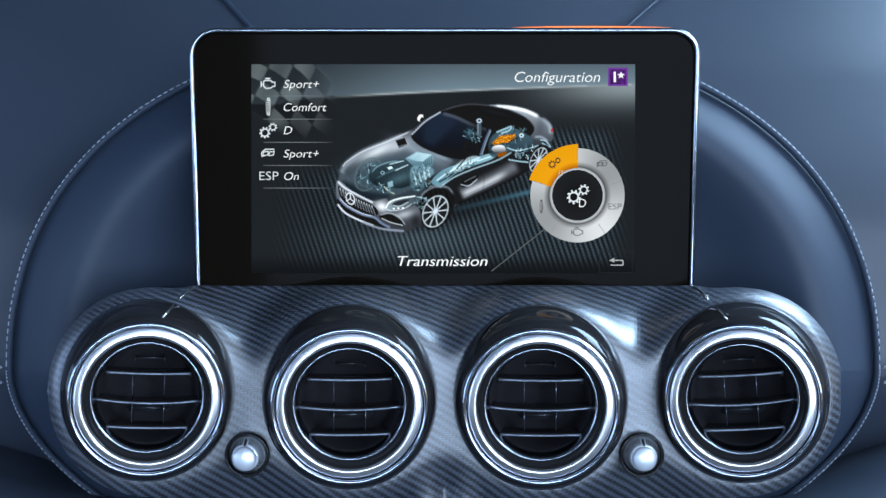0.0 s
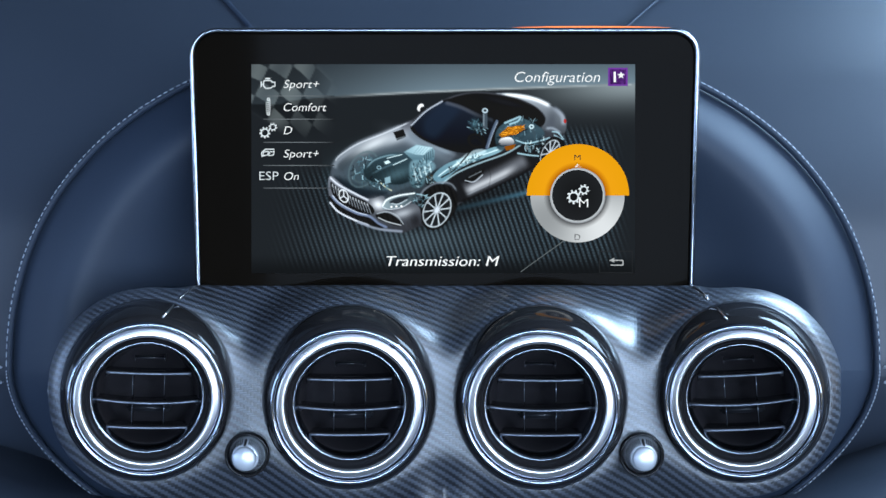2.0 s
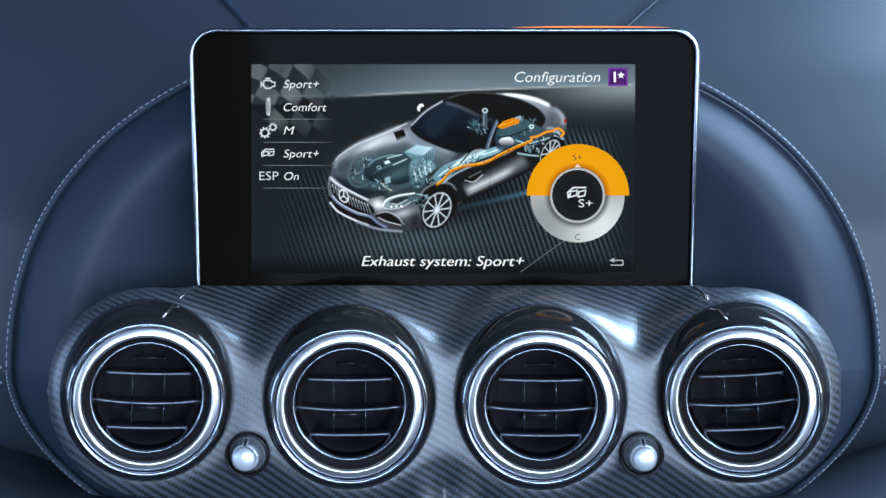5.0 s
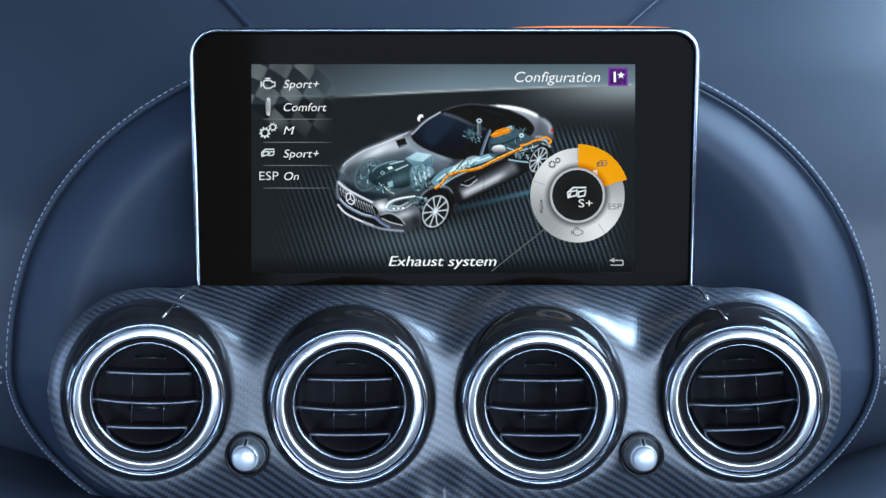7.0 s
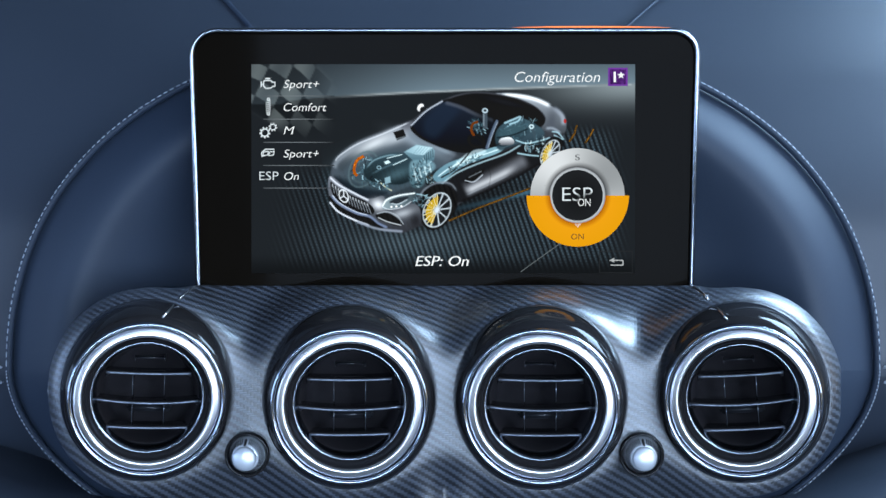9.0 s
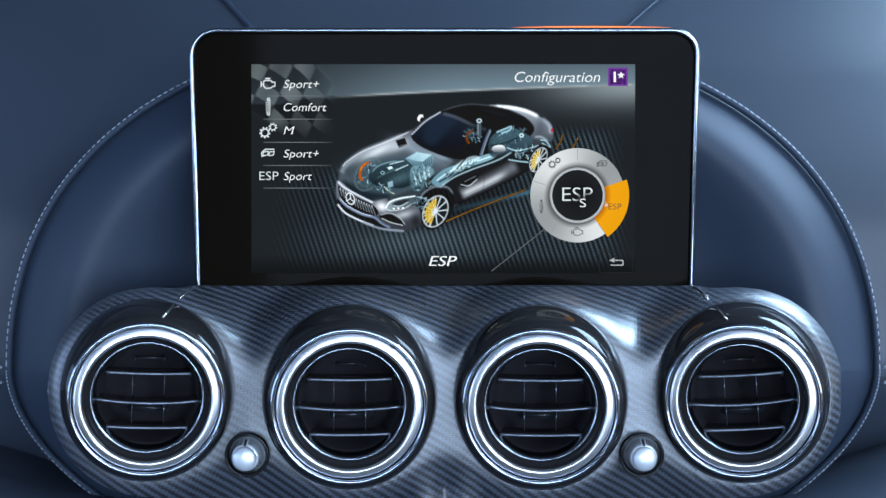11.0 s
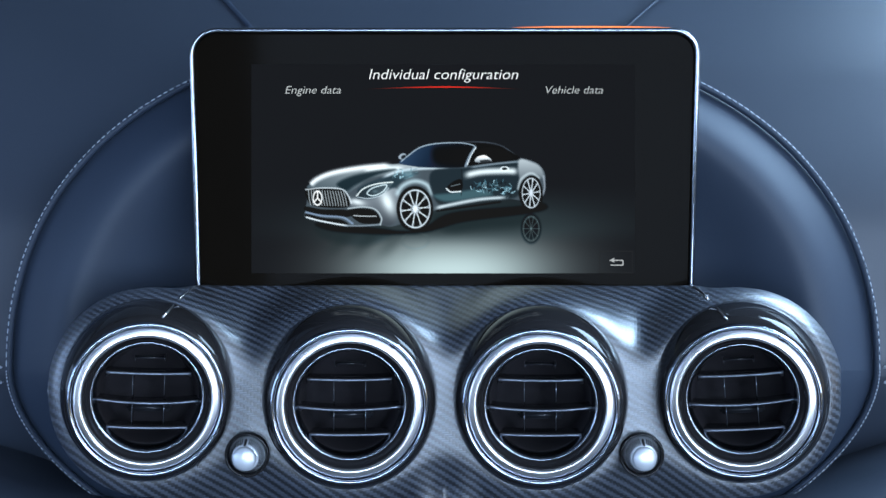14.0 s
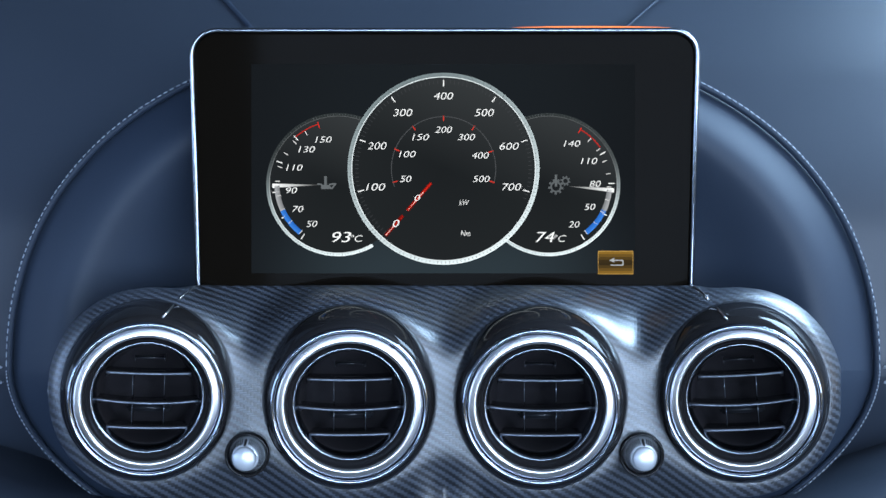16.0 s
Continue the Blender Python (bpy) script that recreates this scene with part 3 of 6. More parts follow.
def race_floor(x, y):
    """Grey sky over a dark ribbed floor, with a faint chequered flag."""
    out = np.zeros((len(x), 3)) + np.array((0.105, 0.122, 0.138))
    horizon = 186 - 36 * np.sqrt(np.clip((x - 500) / 620, 0, 1))
    sky = np.clip((horizon - y) / 60, 0, 1)
    left = 0.45 + 0.55 * sm(x, 500, 820)
    out = blend(out, (0.40, 0.48, 0.53), sm(sky, 0.0, 0.05) * (1 - 0.5 * sky) * left)
    out = blend(out, (0.68, 0.73, 0.75), np.exp(-((y - horizon) / 2.0) ** 2) * sm(x, 540, 700) * 0.85)
    glowing = np.exp(-((y - horizon) / 40) ** 2) * (y > horizon) * sm(x, 860, 1120)
    out = blend(out, (0.48, 0.53, 0.55), glowing * 1.0)
    floor = sm(y, 285, 320) * (1 - sm(y, 450, 486)) * sm(x, 470, 560) * (1 - sm(x, 1060, 1120))
    floor = np.maximum(floor, sm(y, 215, 250) * sm(x, 960, 990) * (1 - sm(x, 1050, 1110)) * (1 - sm(y, 300, 340)))
    rib = 0.5 + 0.5 * np.sin((x * 0.94 - y * 0.34) * math.tau / 8.6 + (y - 380) * 0.012)
    knot = 0.66 + 0.34 * np.sin(y * math.tau / 6.5 + x * 0.6)
    dusk = 0.45 + 0.55 * sm(x, 520, 700) * (1 - 0.35 * sm(y, 400, 470))
    out = blend(out, (0.06, 0.07, 0.08), floor * (1 - rib) * 0.75)
    out = blend(out, (0.33, 0.43, 0.49), floor * rib ** 2.0 * knot * 0.85 * dusk)
    streak = np.exp(-((y - (372 - (x - 800) * 0.235)) / 4.5) ** 2) * sm(x, 770, 830) * (1 - sm(x, 930, 975))
    out = blend(out, (0.27, 0.46, 0.56), streak * 0.8)
    under = np.exp(-(((x - 770) / 150) ** 2 + ((y - 372 + (x - 770) * 0.28) / 34) ** 2) ** 2)
    out = blend(out, (0.055, 0.062, 0.07), under * 0.65)
    near = np.exp(-(((x - 720) / 130) ** 2 + ((y - 425) / 32) ** 2))
    out = blend(out, (0.38, 0.47, 0.52), near * (0.35 + 0.65 * rib) * 0.45)
    u, v = (x - 445) * 0.88 + (y - 114) * 0.42, (y - 114) * 0.78 - (x - 445) * 0.50
    v = v + 9 * np.sin(u / 40 + 0.4)
    check = sm(np.sin(u * math.pi / 37 + 0.7) * np.sin(v * math.pi / 25 + 0.2), -0.05, 0.05)
    flag = (1 - sm(x, 520, 604)) * (1 - sm(y, 205, 255)) * sm(70 - np.abs(v - 8), 0, 14)
    sheen = 0.45 + 0.55 * np.sin(u / 21 + 0.9) ** 2
    out = blend(out, (0.46, 0.50, 0.50), flag * check * 0.55 * sheen)
    out = blend(out, (0.07, 0.085, 0.095), flag * (1 - check) * 0.5)
    return out * (1 - 0.35 * sm(y, 446, 484))[:, None]


def studio_floor(x, y, wide=0.0):
    out = np.zeros((len(x), 3)) + np.array((0.086, 0.095, 0.110))
    pool = sm(y, 362 - 30 * wide, 482) * np.exp(-(np.abs(x - 800) / (185 + 75 * wide)) ** 2.4)
    out = blend(out, (0.70, 0.79, 0.80), pool)
    out = blend(out, (0.20, 0.27, 0.29), sm(y, 320, 400) * (1 - sm(y, 400, 440)) * np.exp(-((x - 820) / 230) ** 2) * 0.8)
    out = blend(out, (0.05, 0.06, 0.065), np.exp(-(((x - 770) / 190) ** 2 + ((y - 396) / 22) ** 2) ** 2) * 0.35)
    ghost = sm(y, 405, 420) * (1 - sm(y, 430, 470)) * np.exp(-((x - 640) / 75) ** 4)
    return blend(out, (0.12, 0.17, 0.18), ghost * 0.45 * (0.6 + 0.4 * np.sin(x * 0.13 + y * 0.1)))


def tilted_floor(x, y):
    """The studio as the view comes down: the lit floor still fills the lower half."""
    out = np.zeros((len(x), 3)) + np.array((0.10, 0.115, 0.13))
    out = blend(out, (0.20, 0.26, 0.29), np.exp(-(((x - 785) / 300) ** 2 + ((y - 300) / 110) ** 2)) * 0.75)
    pool = sm(y, 330, 480) * np.exp(-(np.abs(x - 785) / 250) ** 3)
    out = blend(out, (0.66, 0.75, 0.76), pool * 0.92)
    ghost = np.exp(-(((x - 700) / 110) ** 2 + ((y - 425) / 16) ** 2))
    return blend(out, (0.22, 0.28, 0.30), ghost * 0.55)


def sweep_floor(x, y):
    """The studio floor with red sweeps of light beside the car."""
    out = studio_floor(x, y)
    rim_d = np.sqrt(((x - 785) / 275) ** 2 + ((y - 396) / 40) ** 2)
    disc = (rim_d < 1) * (np.abs(x - 785) > 40)
    red = disc * sm(np.abs(x - 785), 70, 150) * (0.35 + 0.65 * np.exp(-((np.abs(x - 775) - 160) / 85) ** 2)) * (1 - 0.55 * sm(x, 950, 1050))
    out = blend(out, (0.52, 0.085, 0.055), red * (0.72 + 0.28 * np.sin(np.arctan2(y - 384, np.abs(x - 785)) * 70 + 2 * np.sin(x * 0.05))))
    out = blend(out, (0.62, 0.11, 0.08), np.exp(-((rim_d - 1) / 0.022) ** 2) * (1 - sm(x, 540, 760)) * 0.7)
    dots = np.exp(-((y - (398 - (x - 512) * 0.085)) / 1.8) ** 2) * (x > 510) * (x < 690) * (np.sin(x * 0.42) > 0.1)
    dots = dots + np.exp(-((y - (402 + (x - 930) * 0.12)) / 1.8) ** 2) * (x > 925) * (x < 1022) * (np.sin(x * 0.5) > 0.1)
    return blend(out, (0.85, 0.80, 0.78), np.clip(dots, 0, 1) * 0.8)


def gauge_ground(x, y):
    out = np.zeros((len(x), 3)) + np.array((0.078, 0.091, 0.105))
    return blend(out, (0.22, 0.28, 0.31), (0.15 + 0.65 * sm(y, 300, 480)) * np.exp(-((x - 785) / 290) ** 4) * 0.7)


# ---- the see-through car, painted on the menu page ----
def spline(pts, closed=False, n=7):
    """A smooth curve through a few points."""
    p = np.array(pts, float)
    if len(p) < 3:
        return p
    q = np.vstack((p[-1:], p, p[:2])) if closed else np.vstack((2 * p[:1] - p[1:2], p, 2 * p[-1:] - p[-2:-1]))
    t = np.linspace(0, 1, n, endpoint=False)[:, None]
    out = []
    for a, b, c, d in zip(q, q[1:], q[2:], q[3:]):
        out.append(0.5 * (2 * b + (c - a) * t + (2 * a - 5 * b + 4 * c - d) * t ** 2 + (3 * b - a - 3 * c + d) * t ** 3))
    return np.vstack(out) if closed else np.vstack(out + [p[-1:]])


class Brush:
    """Airbrush over a field of lit dots: soft fills, strokes and glows."""

    def __init__(self, x, y, ground):
        self.x, self.y, self.c = x, y, ground.copy()

    def near(self, x0, x1, y0, y1):
        return np.nonzero((self.x > x0) & (self.x < x1) & (self.y > y0) & (self.y < y1))[0]

    def reach(self, pts, idx, closed):
        """Distance to a path, and how far along it the nearest point lies."""
        x, y = self.x[idx], self.y[idx]
        best, along = np.full(len(idx), 1e9), np.zeros(len(idx))
        n = len(pts) if closed else len(pts) - 1
        for i in range(n):
            a, b = pts[i], pts[(i + 1) % len(pts)]
            d = b - a
            t = np.clip(((x - a[0]) * d[0] + (y - a[1]) * d[1]) / max(d @ d, 1e-9), 0, 1)
            e = np.hypot(x - a[0] - t * d[0], y - a[1] - t * d[1])
            hit = e < best
            best, along = np.where(hit, e, best), np.where(hit, (i + t) / n, along)
        return best, along

    def lay(self, idx, col, mask):
        self.c[idx] += (np.asarray(col, float) - self.c[idx]) * np.clip(mask, 0, 1)[:, None]
        return self

    def fill(self, pts, col, soft=0.8, a=1.0, sharp=False, to=None, axis=(0, 1)):
        """A filled outline; with to the colour runs from col to it along axis."""
        p = np.array(pts, float) if sharp else spline(pts, True)
        idx = self.near(p[:, 0].min() - soft - 1, p[:, 0].max() + soft + 1, p[:, 1].min() - soft - 1, p[:, 1].max() + soft + 1)
        d, _ = self.reach(p, idx, True)
        x, y, inside = self.x[idx], self.y[idx], np.zeros(len(idx), bool)
        for q, r in zip(p, np.roll(p, -1, 0)):
            if q[1] != r[1]:
                inside ^= ((q[1] > y) != (r[1] > y)) & (x < (r[0] - q[0]) * (y - q[1]) / (r[1] - q[1]) + q[0])
        mask = sm(np.where(inside, d, -d), -soft, soft) * a
        if to is not None:
            k = p @ np.array(axis, float)
            f = np.clip((x * axis[0] + y * axis[1] - k.min()) / (k.max() - k.min()), 0, 1)[:, None]
            col = np.array(col) * (1 - f) + np.array(to) * f
        return self.lay(idx, col, mask)

    def stroke(self, pts, width, col, soft=0.7, a=1.0, fade=0.0, closed=False):
        """A brushed line; fade thins it out towards its ends."""
        p = spline(pts, closed)
        m = width / 2 + soft + 1
        idx = self.near(p[:, 0].min() - m, p[:, 0].max() + m, p[:, 1].min() - m, p[:, 1].max() + m)
        d, t = self.reach(p, idx, closed)
        mask = (1 - sm(d, width / 2 - soft, width / 2 + soft)) * a
        if fade:
            mask = mask * sm(np.minimum(t, 1 - t), 0, fade)
        return self.lay(idx, col, mask)

    def glow(self, x, y, rx, ry, col, a=1.0, lean=0.0):
        idx = self.near(x - 3 * rx - 3 * ry, x + 3 * rx + 3 * ry, y - 3 * ry - 3 * rx, y + 3 * ry + 3 * rx)
        c, s = math.cos(radians(lean)), math.sin(radians(lean))
        u, v = (self.x[idx] - x) * c - (self.y[idx] - y) * s, (self.x[idx] - x) * s + (self.y[idx] - y) * c
        return self.lay(idx, col, np.exp(-(u / rx) ** 2 - (v / ry) ** 2) * a)

    def oval(self, x, y, rx, ry, col, a=1.0, skew=0.0, inner=0.0, soft=0.05):
        """A skewed disc, or a ring from inner to one."""
        idx = self.near(x - 1.6 * rx - 2, x + 1.6 * rx + 2, y - 1.6 * ry - 2, y + 1.6 * ry + 2)
        r = np.hypot((self.x[idx] - x + skew * (self.y[idx] - y)) / rx, (self.y[idx] - y) / ry)
        mask = 1 - sm(r, 1 - soft, 1 + soft)
        return self.lay(idx, col, mask * (sm(r, inner - soft, inner + soft) if inner else 1) * a)

    def wheel(self, x, y, rx, ry, skew, bright, back=(0.10, 0.11, 0.12)):
        self.oval(x, y, rx * 1.13, ry * 1.13, (0.025, 0.027, 0.03), skew=skew)
        self.oval(x, y, rx, ry, back, skew=skew)
        for k in range(10):
            for o, e in ((-0.13, -0.36), (0.13, 0.36)):
                p = []
                for r, t in ((0.16, o * 0.4), (0.93, e)):
                    t = t + math.tau * k / 10 + 0.2
                    v = y + ry * r * math.sin(t)
                    p.append((x + rx * r * math.cos(t) - skew * (v - y), v))
                self.stroke(p, 1.15, np.array((0.78, 0.82, 0.84)) * bright, 0.6, 0.9)
        self.oval(x, y, rx, ry, np.array((0.74, 0.78, 0.80)) * bright, skew=skew, inner=0.925)
        return self.oval(x, y, rx * 0.17, ry * 0.17, np.array((0.72, 0.75, 0.78)) * bright, skew=skew, soft=0.3)

    def rods(self, seed, count, x, y, rx, ry, lean, tones, size=5.0, width=1.5):
        """A tangle of short pipes, bolts and brackets about a centre."""
        rng = random.Random(seed)
        c, s = math.cos(radians(lean)), math.sin(radians(lean))
        for _ in range(count):
            r, t = math.sqrt(rng.random()), rng.random() * math.tau
            u, v = rx * r * math.cos(t), ry * r * math.sin(t)
            px, py = x + u * c + v * s, y - u * s + v * c
            a = rng.choice((radians(lean), radians(lean) + 1.3, rng.random() * 3.1))
            k = rng.uniform(0.4, 1.0) * size
            q = [(px, py), (px + 0.5 * k * math.cos(a) + rng.uniform(-1, 1), py - 0.5 * k * math.sin(a) + rng.uniform(-1, 1)), (px + k * math.cos(a), py - k * math.sin(a))]
            self.stroke(q, rng.uniform(0.6, 1.2) * width, rng.choice(tones), 0.6, rng.uniform(0.5, 0.95))
        return self


ICE, PALE_ICE, TEAL, DEEP = (0.60, 0.74, 0.78), (0.82, 0.91, 0.92), (0.26, 0.38, 0.42), (0.06, 0.09, 0.11)
BODY = ((597, 322), (602, 303), (612, 286), (640, 267), (680, 250), (712, 237), (731, 228), (752, 212), (779, 197), (803, 188), (830, 183), (862, 185), (890, 188), (919, 192), (946, 202),
        (969, 216), (979, 233), (977, 250), (968, 264), (955, 288), (938, 302), (880, 330), (808, 364), (780, 395), (735, 402), (717, 411), (690, 408), (652, 397), (622, 383), (600, 364), (597, 345))


def see_through_car(x, y, ground, xray=1.0):
    """The silver roadster from above its nose, its engine, shaft and axles shining through the paint."""
    b = Brush(x, y, ground)
    b.fill(BODY, (0.17, 0.18, 0.20), 0.9)
    # far wing and bonnet
    b.fill(((600, 318), (614, 288), (642, 268), (684, 250), (730, 231), (736, 250), (760, 268), (800, 281), (786, 300), (740, 330), (690, 350), (662, 362), (626, 345)), (0.30, 0.31, 0.34), 3, to=(0.25, 0.27, 0.30))
    b.stroke(((603, 308), (614, 291), (642, 270), (684, 253), (716, 240)), 9, (0.47, 0.49, 0.52), 4, 0.9, 0.06)
    b.stroke(((606, 296), (614, 286.5), (642, 268.5), (684, 251.5), (728, 232)), 2.0, (0.80, 0.82, 0.84), 1.1, 0.85, 0.06)
    b.fill(((612, 300), (640, 281), (668, 268), (684, 264), (662, 280), (636, 294), (618, 312)), (0.22, 0.23, 0.25), 4, 0.8)
    b.glow(670, 268, 40, 9, (0.84, 0.85, 0.86), 0.95, 24)
    b.glow(704, 260, 24, 9, (0.72, 0.74, 0.76), 0.8, 20)
    b.glow(745, 270, 40, 9, (0.58, 0.62, 0.66), 0.85, -26)
    b.stroke(((722, 243), (738, 262), (766, 277), (800, 283)), 7, (0.44, 0.48, 0.52), 4, 0.8, 0.15)
    b.fill(((700, 249), (716, 244), (721, 256), (706, 262)), (0.02, 0.022, 0.025), 0.9, sharp=True)
    b.stroke(((704, 260), (722, 255)), 1.3, (0.62, 0.65, 0.67), 0.8, 0.7)
    b.fill(((606, 322), (622, 326), (650, 338), (690, 346), (668, 358), (640, 352), (614, 338)), (0.055, 0.06, 0.085), 6, 1.0)
    # machinery under the bonnet
    b.glow(695, 312, 82, 36, (0.16, 0.25, 0.28), 0.85 * xray, 8)
    for rx, ry, tone in ((24, 30, 0.5), (17, 22, 0.42), (9, 11, 0.34)):
        b.oval(652, 309, rx, ry, np.array(ICE) * tone, 0.75 * xray, 0.25, 0.90, 0.06)
    b.rods(2, 60, 654, 312, 24, 22, 20, (TEAL, TEAL, DEEP, ICE), 9, 1.3)
    b.fill(((652, 312), (662, 296), (682, 286), (708, 282), (732, 288), (740, 304), (734, 322), (712, 333), (682, 331), (660, 326)), (0.17, 0.24, 0.27), 1.6, 0.95 * xray, to=(0.07, 0.11, 0.125))
    b.stroke(((655, 309), (668, 295), (690, 287), (712, 285)), 2.2, ICE, 1.4, 0.6 * xray, 0.2)
    b.stroke(((662, 318), (690, 304), (724, 292)), 2.6, (0.30, 0.40, 0.44), 1.5, 0.6 * xray, 0.2)
    b.glow(708, 316, 26, 9, (0.24, 0.33, 0.36), 0.85 * xray, 20)
    b.stroke(((690, 291), (714, 285)), 1.3, PALE_ICE, 0.6, 0.9 * xray)
    b.stroke(((700, 302), (722, 292)), 1.3, PALE_ICE, 0.6, 0.9 * xray)
    b.fill(((685, 297), (692, 294), (696, 298), (688, 301)), PALE_ICE, 0.7, 0.9 * xray, True)
    b.oval(677, 306, 3.8, 3.0, ICE, 0.8 * xray, 0, 0.62, 0.15)
    b.fill(((686, 323), (695, 320), (696, 330), (687, 333)), ICE, 0.8, 0.7 * xray, True)
    b.stroke(((680, 331), (688, 338), (697, 343)), 2.0, (0.78, 0.78, 0.66), 0.8, 0.8 * xray)
    b.rods(5, 26, 674, 333, 20, 7, -15, (ICE, TEAL, DEEP), 6, 1.4)
    b.fill(((717, 281), (737, 269), (763, 273), (767, 279), (766, 294), (750, 299), (733, 296)), (0.50, 0.62, 0.66), 1.0, 0.95 * xray, True, to=(0.24, 0.35, 0.39))
    b.fill(((719, 280), (738, 270), (763, 274), (749, 286), (736, 285)), (0.72, 0.82, 0.84), 1.0, 0.95 * xray, True, to=(0.48, 0.61, 0.65), axis=(-1, 0.6))
    for k in range(5):
        b.stroke(((733 + 4.6 * k, 283.5), (742 + 4.6 * k, 272.2 + 0.5 * k)), 0.9, (0.40, 0.52, 0.56), 0.5, 0.8 * xray)
        b.stroke(((750 + 3.4 * k, 286 - 2.2 * k), (750.5 + 3.4 * k, 296 - 1.6 * k)), 1.0, (0.10, 0.15, 0.17), 0.6, 0.7 * xray)
    b.fill(((728, 297), (744, 294), (762, 296), (768, 306), (756, 322), (744, 338), (730, 336), (726, 318)), (0.44, 0.57, 0.61), 2.5, 0.8 * xray, to=(0.24, 0.35, 0.38))
    b.rods(7, 90, 746, 310, 19, 15, 35, (PALE_ICE, ICE, TEAL, DEEP, DEEP), 4.5, 1.3)
    b.rods(8, 40, 737, 328, 9, 12, 75, (PALE_ICE, TEAL, DEEP, DEEP), 4.5, 1.3)
    for k in range(4):
        b.stroke(((734 + 8 * k, 312 - 4 * k), (737 + 8 * k, 326 - 4 * k)), 2.2, PALE_ICE, 1.0, 0.55 * xray)
    b.fill(((752, 322), (772, 308), (792, 304), (800, 310), (778, 328), (758, 338)), (0.05, 0.065, 0.075), 2, 0.7)
    b.rods(9, 46, 770, 322, 20, 8, 30, (ICE, TEAL, DEEP, (0.30, 0.26, 0.2)), 8, 1.8)
    # cabin, roof and tail
    b.fill(((866, 186), (919, 191), (948, 203), (970, 217), (979, 233), (976, 250), (962, 250), (940, 244), (946, 226), (930, 208), (900, 194)), (0.60, 0.63, 0.66), 1.4, to=(0.22, 0.24, 0.26))
    b.stroke(((872, 188.5), (904, 190.5), (932, 197), (956, 208)), 6.0, (0.90, 0.92, 0.93), 2.6, 0.95, 0.12)
    b.stroke(((956, 208), (972, 222), (975, 240)), 7.0, (0.55, 0.58, 0.62), 3, 0.85, 0.2)
    b.glow(955, 232, 9, 20, (0.26, 0.28, 0.31), 0.8, -10)
    b.stroke(((944, 243), (958, 243), (972, 252)), 4, (0.58, 0.62, 0.66), 2, 0.7, 0.2)
    b.oval(977, 231, 2.2, 3.4, (0.62, 0.12, 0.10), 0.9, soft=0.3)
    b.fill(((728, 239), (752, 216), (779, 199), (803, 190), (832, 185), (868, 188), (900, 195), (928, 208), (944, 226), (941, 238), (926, 244), (905, 262), (868, 282), (836, 283), (800, 280), (764, 268), (740, 256)), (0.042, 0.044, 0.052), 1.0)
    b.stroke(((782, 198), (804, 190), (832, 185.5), (866, 188), (900, 195), (930, 209)), 2.2, (0.27, 0.28, 0.30), 1.6, 0.7, 0.1)
    b.glow(878, 200, 44, 6, (0.11, 0.115, 0.13), 0.8, -14)
    b.fill(((730, 238), (754, 216), (781, 200), (808, 209), (838, 224), (862, 232), (850, 276), (826, 281), (796, 278), (764, 266), (742, 254)), (0.115, 0.145, 0.20), 1.2, 0.95, to=(0.028, 0.042, 0.07))
    b.fill(((752, 226), (780, 204), (806, 213), (786, 240), (768, 258), (750, 250)), (0.10, 0.14, 0.20), 8, 0.8)
    b.stroke(((781, 200), (808, 208), (838, 222), (864, 231)), 6.0, (0.27, 0.29, 0.33), 2.6, 0.8, 0.08)
    b.stroke(((729, 238), (753, 215), (779, 199)), 2.4, (0.66, 0.69, 0.73), 1.1, 0.95)
    b.stroke(((731, 241), (744, 256), (766, 268), (798, 279), (828, 282)), 2.0, (0.02, 0.022, 0.03), 1.2, 0.9)
    b.glow(775, 276, 22, 3.0, (0.55, 0.60, 0.64), 0.5, -22)
    # flank
    b.fill(((786, 320), (812, 302), (868, 284), (908, 266), (940, 258), (944, 285), (936, 300), (880, 328), (808, 362), (798, 344)), (0.085, 0.09, 0.10), 2.0, 0.95)
    b.stroke(((812, 346), (840, 332), (878, 313), (920, 290)), 19, (0.36, 0.37, 0.39), 9, 0.95, 0.10)
    b.stroke(((814, 347), (836, 336), (866, 322), (904, 302)), 9, (0.68, 0.69, 0.70), 5, 0.9, 0.22)
    b.stroke(((812, 360), (850, 344), (900, 320), (934, 301)), 3.5, (0.05, 0.052, 0.06), 2, 0.8)
    b.stroke(((815, 352), (850, 336), (890, 317)), 1.4, (0.60, 0.63, 0.66), 0.9, 0.5, 0.15)
    b.fill(((816, 325), (830, 314), (846, 308), (842, 318), (828, 328), (819, 331)), (0.02, 0.022, 0.025), 0.9)
    b.stroke(((816, 327), (830, 329), (844, 318)), 1.8, (0.70, 0.73, 0.76), 0.8, 0.85)
    b.stroke(((822, 322), (842, 312)), 1.4, (0.50, 0.53, 0.55), 0.7, 0.8)
    b.stroke(((854, 338), (857, 318), (850, 300)), 0.8, (0.05, 0.05, 0.055), 0.6, 0.4)
    # shaft, gearbox, seat frames and rear axle
    b.fill(((764, 320), (786, 300), (826, 286), (852, 276), (868, 272), (880, 274), (866, 284), (826, 298), (800, 312), (778, 332)), (0.50, 0.65, 0.69), 1.0, 0.92 * xray, to=(0.36, 0.50, 0.55), axis=(-1, 0.3))
    b.fill(((798, 303), (818, 284), (838, 276), (850, 280), (828, 294)), PALE_ICE, 2.0, 0.6 * xray)
    b.stroke(((770, 322), (796, 304), (832, 290), (872, 276), (906, 263)), 2.0, PALE_ICE, 0.9, 0.8 * xray, 0.05)
    b.stroke(((776, 334), (802, 315), (836, 300), (880, 284), (908, 268)), 2.6, (0.62, 0.74, 0.77), 1.0, 0.8 * xray, 0.05)
